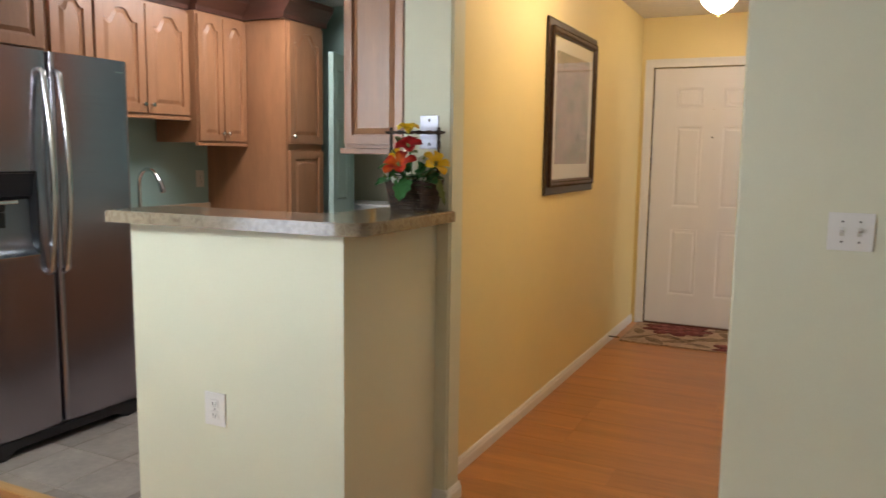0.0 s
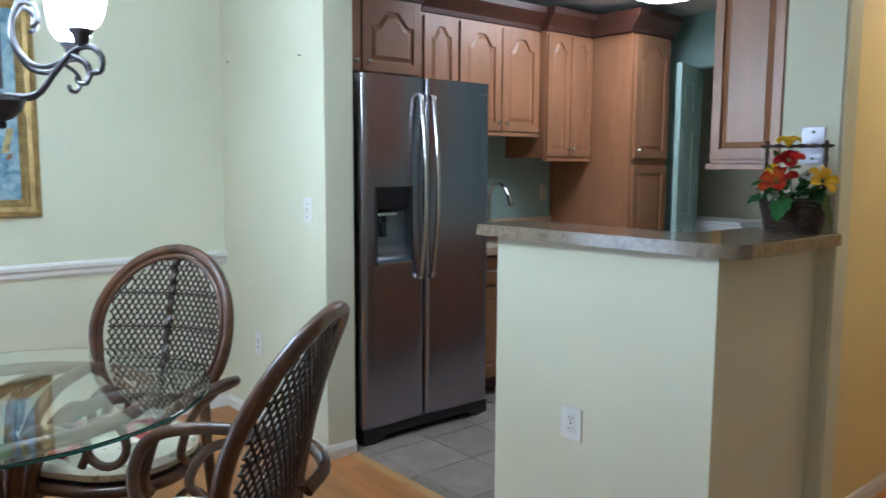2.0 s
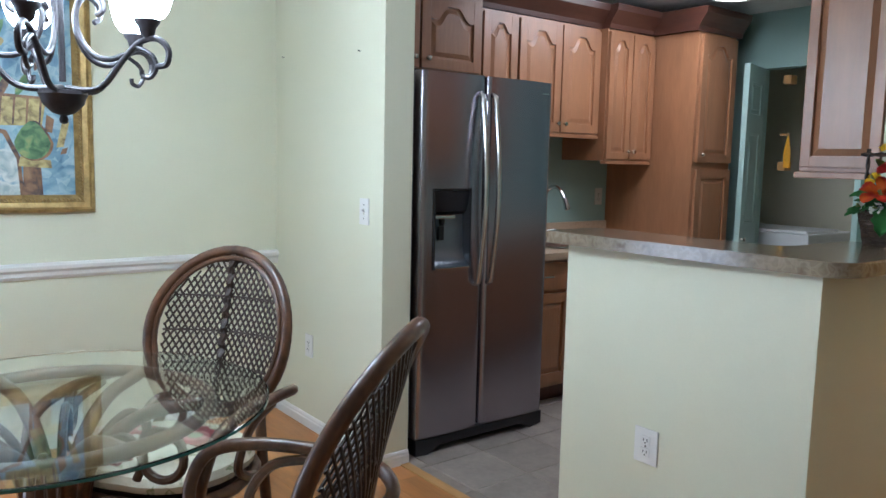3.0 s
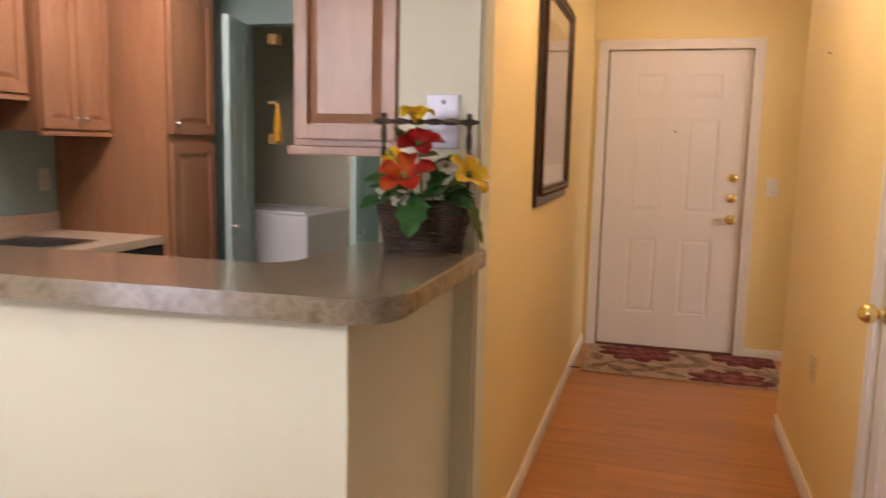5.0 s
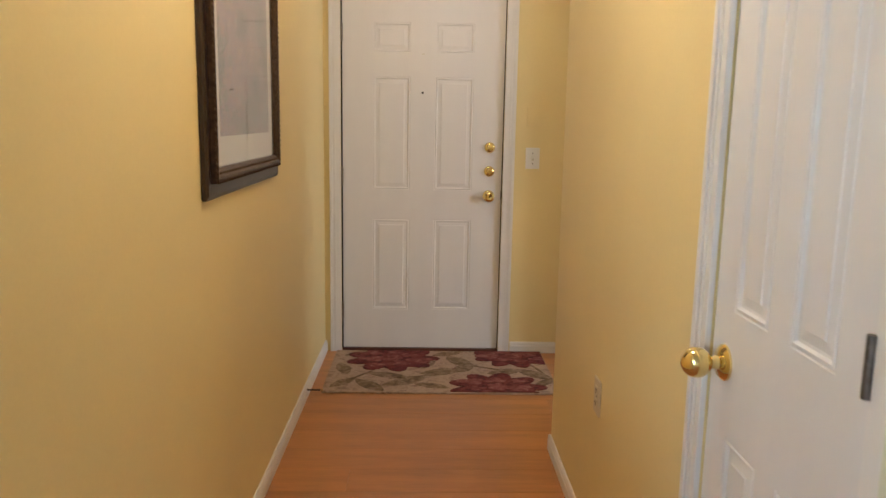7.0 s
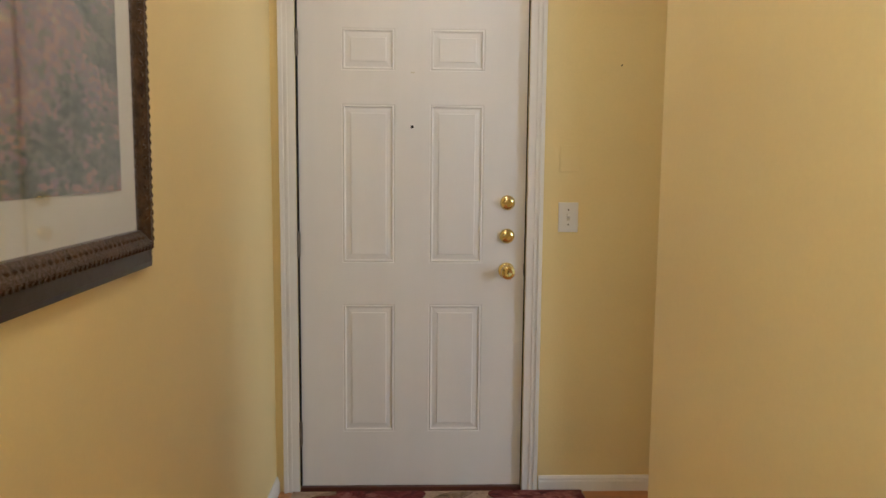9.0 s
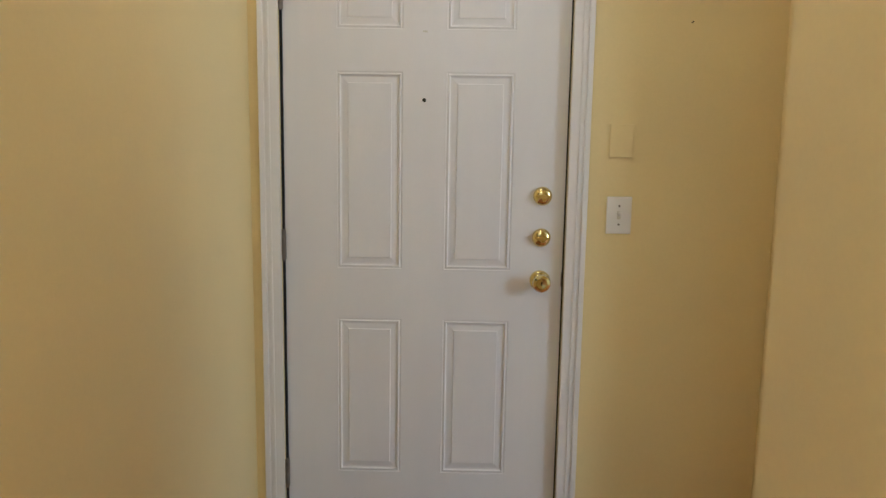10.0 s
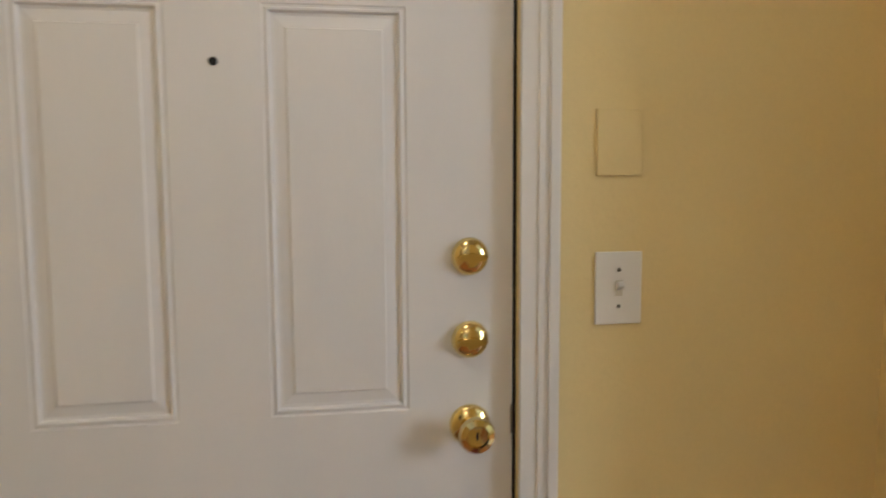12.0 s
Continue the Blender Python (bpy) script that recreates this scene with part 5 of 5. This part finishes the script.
# ---- wall plates, nails, door stop ----
def wall_plate(name, m, label, category, w=0.075, h=0.118, kind_of="switch", gangs=1, material=None):
    c = thing(name, m, label, category)
    part("plate", bx(-w / 2, w / 2, -0.006, 0, -h / 2, h / 2, bevel=0.0025), material or PLASTIC, c)
    for g in range(gangs):
        x = (g - (gangs - 1) / 2) * 0.046
        if kind_of == "switch":
            part("toggle_slot", bx(x - 0.006, x + 0.006, -0.0066, -0.004, -0.013, 0.013), MATBOARD, c)
            bm = bx(-0.0045, 0.0045, -0.016, 0, -0.005, 0.005, bevel=0.0015)
            part("toggle", bm, PLASTIC, c, m=pose(x, -0.004, 0.001, -28))
            for z in (-0.03, 0.03):
                part("screw", lathe(bmesh.new(), [(0.0035, 0), (0.003, -0.0018), (0.0005, -0.002)], 10, (x, -0.0058, z), "y"), HINGE, c)
        elif kind_of == "outlet":
            for z in (-0.0195, 0.0195):
                o = part("receptacle", bx(-0.0165, 0.0165, -0.0085, -0.005, z - 0.014, z + 0.014, bevel=0.003), material or PLASTIC, c)
                for dx in (-0.0065, 0.0065):
                    part("slot", bx(dx - 0.0012, dx + 0.0012, -0.0092, -0.008, z - 0.003, z + 0.006), SLOT, o)
                part("ground_hole", bx(-0.0022, 0.0022, -0.0092, -0.008, z - 0.010, z - 0.006), SLOT, o)
            part("screw", lathe(bmesh.new(), [(0.0035, 0), (0.003, -0.0018), (0.0005, -0.002)], 10, (0, -0.0058, 0), "y"), HINGE, c)
        elif kind_of == "blank":
            for z in (-h * 0.36, h * 0.36):
                part("screw", lathe(bmesh.new(), [(0.0055, 0), (0.0045, -0.003), (0.0005, -0.0035)], 12, (0, -0.0058, z), "y"), HINGE, c)
    return c


wall_plate("light_switch", pose(1.298, 3.27, 1.148), "white double toggle light switch on the living room wall", "light switch", 0.122, 0.112, gangs=2)
wall_plate("light_switch", pose(1.087, 6.98, 1.156), "white single toggle light switch beside the entry door", "light switch", 0.080, 0.120)
wall_plate("light_switch", pose(-2.022, 2.47, 1.152), "white single light switch on the dining stub wall", "light switch")
wall_plate("wall_outlet", pose(-0.578, 2.645, 0.491), "white duplex outlet low on the half wall", "outlet", 0.089, 0.115, "outlet")
wall_plate("wall_outlet", pose(-2.545, 2.47, 0.430), "white duplex outlet low on the dining stub wall", "outlet", kind_of="outlet")
wall_plate("wall_outlet", pose(1.02, 4.84, 0.532, 0, 0, -90), "cream duplex outlet low on the hallway wall", "outlet", 0.075, 0.112, "outlet", material=IVORY)
wall_plate("wall_outlet", pose(-2.76, 4.872, 1.158, 0, 0, 90), "cream duplex outlet on the kitchen splash wall", "outlet", kind_of="outlet", material=MATBOARD)
wall_plate("phone_plate", pose(-0.096, 3.27, 1.437), "pale metal phone jack plate behind the flower basket", "wall plate", 0.076, 0.122, "blank", material=PHONEPLATE)
wall_plate("blank_plate", pose(1.085, 6.98, 1.393), "painted-over blank plate above the entry switch", "wall plate", 0.077, 0.106, "none", material=YELLOW)
for x, y, z, m in ((1.286, 6.98, 1.761, pose(0, 0, 0)), (-2.832, 2.47, 1.90, pose(0, 0, 0)), (-2.075, 2.47, 1.858, pose(0, 0, 0))):
    n = thing("nail", pose(x, y, z), "small dark picture nail in the painted wall", "nail")
    part("shank", tube(bmesh.new(), [(0, 0.002, 0), (0, -0.012, 0.002)], 0.0022, 8), SLOT, n)
n = thing("nail", pose(1.02, 5.05, 1.79, 0, 0, -90), "small dark picture nail in the painted wall", "nail")
part("shank", tube(bmesh.new(), [(0, 0.002, 0), (0, -0.012, 0.002)], 0.0022, 8), SLOT, n)
st = thing("door_stop", pose(-0.092, 6.19, 0.045), "thin bronze door stop rod on the baseboard", "door stop")
part("rod", tube(bmesh.new(), [(-0.001, 0, 0), (0.065, 0, 0)], 0.0045, 10), IRON, st, smooth=True)
part("bumper", tube(bmesh.new(), [(0.065, 0, 0), (0.078, 0, 0)], 0.007, 10), OAKSTRIP, st, "tan rubber bumper", smooth=True)


# ---- flower basket on the bar ----
def basket():
    f = thing("flower_basket", pose(-0.107, 3.172, 1.1525), "dark twig basket of bright silk flowers on the bar", "flower basket")

    def outline(z):
        u = z / 0.108
        return 0.082 + 0.022 * u, 0.052 + 0.016 * u
    rnd = random.Random(4)
    body = bmesh.new()
    a0, b0 = outline(0)
    prism(body, [(0.95 * a0 * math.copysign(abs(math.cos(t)) ** 0.7, math.cos(t)), 0.95 * b0 * math.copysign(abs(math.sin(t)) ** 0.7, math.sin(t))) for t in (2 * math.pi * k / 24 for k in range(24))], 0.0, 0.006)
    for i in range(26):
        z = 0.004 + i * 0.0041
        a, b = outline(z)
        ph = (i % 2) * math.pi
        pts = []
        for k in range(48):
            t = 2 * math.pi * k / 48
            w = 1 + 0.030 * math.sin(9 * t + ph) + 0.014 * rnd.uniform(-1, 1)
            pts.append((w * a * math.copysign(abs(math.cos(t)) ** 0.7, math.cos(t)), w * b * math.copysign(abs(math.sin(t)) ** 0.7, math.sin(t)), z + 0.0018 * math.sin(3 * t + i) + rnd.uniform(-0.001, 0.001)))
        tube(body, pts, 0.0026, 5, True)
    for k in range(18):
        t = 2 * math.pi * k / 18
        pts = []
        for z in (0, 0.055, 0.113):
            a, b = outline(z)
            pts.append((a * math.copysign(abs(math.cos(t)) ** 0.7, math.cos(t)), b * math.copysign(abs(math.sin(t)) ** 0.7, math.sin(t)), z))
        tube(body, pts, 0.003, 5)
    part("basket", body, WICKER, f, "woven dark twig basket")
    lin = bmesh.new()
    prism(lin, [(0.094 * math.cos(t), 0.058 * math.sin(t)) for t in (2 * math.pi * k / 20 for k in range(20))], 0.085, 0.095)
    part("moss", lin, LEAF, f)
    han = bmesh.new()
    for s in (-1, 1):
        for o in (0, 1):
            tube(han, [(s * (0.097 + 0.003 * math.sin(j * 1.3 + o * 3.1)), 0.004 * math.cos(j * 1.3 + o * 3.1), 0.06 + 0.238 * j / 14) for j in range(15)], 0.0042, 6)
    for o in (0, 1):
        tube(han, [(-0.118 + 0.236 * j / 16, 0.004 * math.cos(j * 1.2 + o * 3.1), 0.281 + 0.004 * math.sin(j * 1.2 + o * 3.1)) for j in range(17)], 0.0042, 6)
    part("handle", han, WICKER, f, "square twisted twig handle")

    def frame_of(nrm):
        n = Vector(nrm).normalized()
        u = n.orthogonal().normalized()
        return n, u, n.cross(u)

    def petals(bm, at, nrm, count, ln, wd, cup, turn=0.0):
        n, u, v = frame_of(nrm)
        o = Vector(at)
        for i in range(count):
            a = turn + 2 * math.pi * i / count + rnd.uniform(-0.12, 0.12)
            d, s = math.cos(a) * u + math.sin(a) * v, -math.sin(a) * u + math.cos(a) * v
            L = ln * rnd.uniform(0.9, 1.1)
            rows = []
            for r, wf, lift in ((0.08, 0.25, 0), (0.35, 0.75, 0.35), (0.65, 1.0, 0.55), (0.88, 0.85, 0.5), (1.0, 0.35, 0.35)):
                c0 = o + d * L * r + n * cup * lift
                rows.append([bm.verts.new(c0 + s * wd * wf * q + n * (0.16 * wd * (q * q) + rnd.uniform(-0.001, 0.001))) for q in (-1, -0.5, 0, 0.5, 1)])
            for ra, rb in zip(rows, rows[1:]):
                for q in range(4):
                    bm.faces.new((ra[q], ra[q + 1], rb[q + 1], rb[q]))
        r = bmesh.ops.solidify(bm, geom=bm.faces[:], thickness=0.0008)
        return bm
    FL = [("yellow_flower", PETALY, (-0.018, -0.014, 0.278), (0.12, -0.25, 0.95), 6, 0.040, 0.017, 0.052), ("red_flower", PETALR, (-0.004, -0.035, 0.226), (0.15, -0.55, 0.8), 5, 0.046, 0.020, 0.040),
          ("orange_flower", PETALO, (-0.020, -0.075, 0.160), (0.05, -0.62, 0.78), 5, 0.062, 0.023, 0.040), ("yellow_flower", PETALY, (0.106, -0.045, 0.166), (0.62, -0.35, 0.62), 5, 0.056, 0.019, 0.036),
          ("yellow_flower", PETALY, (-0.066, -0.02, 0.205), (-0.3, -0.7, 0.6), 5, 0.028, 0.011, 0.010), ("white_flower", PETALW, (0.055, -0.03, 0.185), (0.3, -0.6, 0.7), 6, 0.022, 0.008, 0.006),
          ("white_flower", PETALW, (-0.03, -0.075, 0.118), (0.0, -0.8, 0.5), 6, 0.022, 0.009, 0.006), ("white_flower", PETALW, (-0.095, -0.03, 0.12), (-0.4, -0.7, 0.4), 5, 0.018, 0.007, 0.006)]
    for nm, ma, at, nrm, cnt, ln, wd, cup in FL:
        fl = part(nm, petals(bmesh.new(), at, nrm, cnt, ln, wd, cup, rnd.uniform(0, 1)), ma, f, smooth=True)
        n = Vector(nrm).normalized()
        cen = bmesh.new()
        for j in range(7):
            tip = Vector(at) + n * 0.014 + Vector((rnd.uniform(-1, 1), rnd.uniform(-1, 1), rnd.uniform(-1, 1))) * 0.006
            tube(cen, [Vector(at), tip], [0.0016, 0.0024], 5)
        part("stamens", cen, LEAFPALE, fl)
        stem = bmesh.new()
        tube(stem, [Vector(at) - n * 0.002, Vector(at) * 0.55 + Vector((0, 0, 0.04)), Vector((at[0] * 0.25, at[1] * 0.25, 0.088))], 0.002, 5)
        part("stem", stem, LEAF, fl)

    def leaf(at, d, ln, wd, material, droop=0.25, teeth=0.14):
        d = Vector(d).normalized()
        s = d.cross(Vector((0.1, -0.5, 1))).normalized()
        n = s.cross(d)
        bm = bmesh.new()
        rows = []
        for j in range(9):
            u = j / 8
            w = wd * math.sin(math.pi * min(1, u * 0.94 + 0.05)) ** 0.75 * (1 + teeth * (1 if j % 2 else -1))
            c0 = Vector(at) + d * ln * u - Vector((0, 0, droop * ln * u * u))
            rows.append([bm.verts.new(c0 + s * w * q + n * (0.25 * wd * abs(q))) for q in (-1, -0.5, 0, 0.5, 1)])
        for ra, rb in zip(rows, rows[1:]):
            for q in range(4):
                bm.faces.new((ra[q], ra[q + 1], rb[q + 1], rb[q]))
        bmesh.ops.solidify(bm, geom=bm.faces[:], thickness=0.0008)
        part("leaf", bm, material, f, smooth=True)
    for v in (((-0.05, -0.03, 0.16), (-1, -0.3, 0.1), 0.075, 0.026, LEAF), ((-0.06, -0.03, 0.12), (-1, -0.4, -0.2), 0.075, 0.026, LEAF), ((0.0, -0.06, 0.125), (0.05, -0.8, -0.75), 0.075, 0.034, LEAF, 0.5),
              ((-0.03, -0.01, 0.225), (-0.6, -0.3, 0.75), 0.062, 0.018, LEAFPALE, 0.1, 0.03), ((0.0, -0.045, 0.205), (0.85, -0.4, 0.25), 0.058, 0.016, LEAFPALE, 0.2, 0.03), ((0.05, 0.0, 0.13), (0.6, -0.4, 0.5), 0.085, 0.026, LEAF),
              ((0.06, -0.02, 0.11), (0.9, -0.5, 0.1), 0.07, 0.024, LEAF), ((0.09, -0.02, 0.12), (0.8, -0.4, -0.3), 0.06, 0.014, LEAFPALE, 0.9, 0.2), ((0.03, -0.05, 0.13), (0.5, -0.8, 0.15), 0.065, 0.026, LEAF),
              ((-0.04, 0.02, 0.14), (-0.4, 0.3, 0.8), 0.08, 0.026, LEAF), ((0.02, 0.02, 0.14), (0.2, 0.2, 0.9), 0.09, 0.026, LEAF), ((-0.02, -0.05, 0.13), (-0.5, -0.8, 0.1), 0.06, 0.024, LEAF),
              ((0.04, -0.01, 0.17), (0.5, -0.3, 0.8), 0.07, 0.02, LEAF), ((-0.05, 0.0, 0.15), (-0.7, 0.1, 0.6), 0.07, 0.022, LEAFPALE), ((0.105, -0.02, 0.10), (0.7, -0.3, -0.6), 0.05, 0.012, LEAFPALE, 0.9, 0.2),
              ((0.0, -0.02, 0.10), (0.1, -0.9, 0.3), 0.06, 0.03, LEAF), ((-0.08, -0.02, 0.10), (-0.8, -0.5, 0.35), 0.06, 0.024, LEAF), ((0.07, 0.0, 0.15), (0.8, 0.0, 0.6), 0.07, 0.022, LEAF)):
        leaf(*v)
    for k in range(26):
        a = 2 * math.pi * k / 26 + rnd.uniform(-0.1, 0.1)
        up = rnd.uniform(0.1, 0.95)
        leaf((0.055 * math.cos(a), 0.03 * math.sin(a), 0.095 + 0.05 * up), (math.cos(a), 0.7 * math.sin(a) - 0.15, up), rnd.uniform(0.05, 0.085), rnd.uniform(0.015, 0.024), LEAF if k % 4 else LEAFPALE, 0.35)
    return f


basket()

# ---- floor pieces ----
cache = {}


def piece_mesh(key, lx, ly, material, z0=-0.0138, edge=0.0006):
    if key not in cache:
        bm = bmesh.new()
        box(bm, 0, lx, 0, ly, z0, -edge)
        top = [f for f in bm.faces if f.normal.z > 0.9 or all(abs(v.co.z + edge) < 1e-6 for v in f.verts)]
        bmesh.ops.inset_region(bm, faces=top[:1], thickness=edge, depth=0.0)
        for v in top[0].verts:
            v.co.z = 0.0
        bmesh.ops.recalc_face_normals(bm, faces=bm.faces)
        me = bpy.data.meshes.new(key[0])
        bm.to_mesh(me)
        bm.free()
        me.materials.append(material)
        cache[key] = me
    return cache[key]


def planks(x0, x1, y0, y1, parent, seed, far=None):
    rnd, W, L, G = random.Random(seed), 0.19, 1.2, 0.0007
    rows = max(1, round((y1 - y0) / W))
    w = (y1 - y0) / rows
    for r in range(rows):
        x = x0 - rnd.choice((0.0, 0.3, 0.6, 0.9))
        while x < x1 - 0.02:
            a, b = max(x, x0), min(x + L, x1)
            if b - a > 0.03:
                if far is None:
                    me = piece_mesh(("plank", round(b - a, 3), round(w, 4)), b - a - G, w - G, LAMINATE)
                    ob = new("plank", me)
                    ob.parent = parent
                    ob.location = (a, y0 + r * w, 0)
                else:
                    box(far, a, b - G, y0 + r * w, y0 + (r + 1) * w - G, -0.0138, 0.0)
            x += L


planks(-0.105, 1.02, 3.38, 5.62, floor, 1)
planks(-0.105, 1.585, 5.62, 6.98, floor, 2)
planks(-0.062, 1.02, 2.645, 3.38, floor, 3)
planks(-2.93, 1.6, 1.125, 2.62, floor, 4)
planks(-0.951, 1.6, 2.62, 2.645, floor, 9)
planks(1.02, 1.6, 2.645, 3.27, floor, 8)
far = bmesh.new()
planks(-2.93, 4.0, -3.4, 1.125, floor, 5, far)
planks(1.6, 4.0, 1.125, 3.27, floor, 6, far)
planks(1.70, 3.9, 4.5, 7.6, floor, 7, far)
tagged(part("plank_field", far, LAMINATE_FAR, floor), kind="stuff")
TS = 0.318
for i in range(10):
    for j in range(11):
        x0, y0 = -1.785 + (i - 4) * TS, 2.689 + (j - 1) * TS
        xa, xb, ya, yb = max(x0, -2.758), min(x0 + TS - 0.005, -0.207), max(y0, 2.624), min(y0 + TS - 0.005, 5.648)
        if xb - xa > 0.03 and yb - ya > 0.03:
            ob = new("tile", piece_mesh(("tile", round(xb - xa, 3), round(yb - ya, 3)), xb - xa, yb - ya, TILE, -0.0042, 0.002))
            ob.parent = tile_floor
            ob.location = (xa, ya, 0)
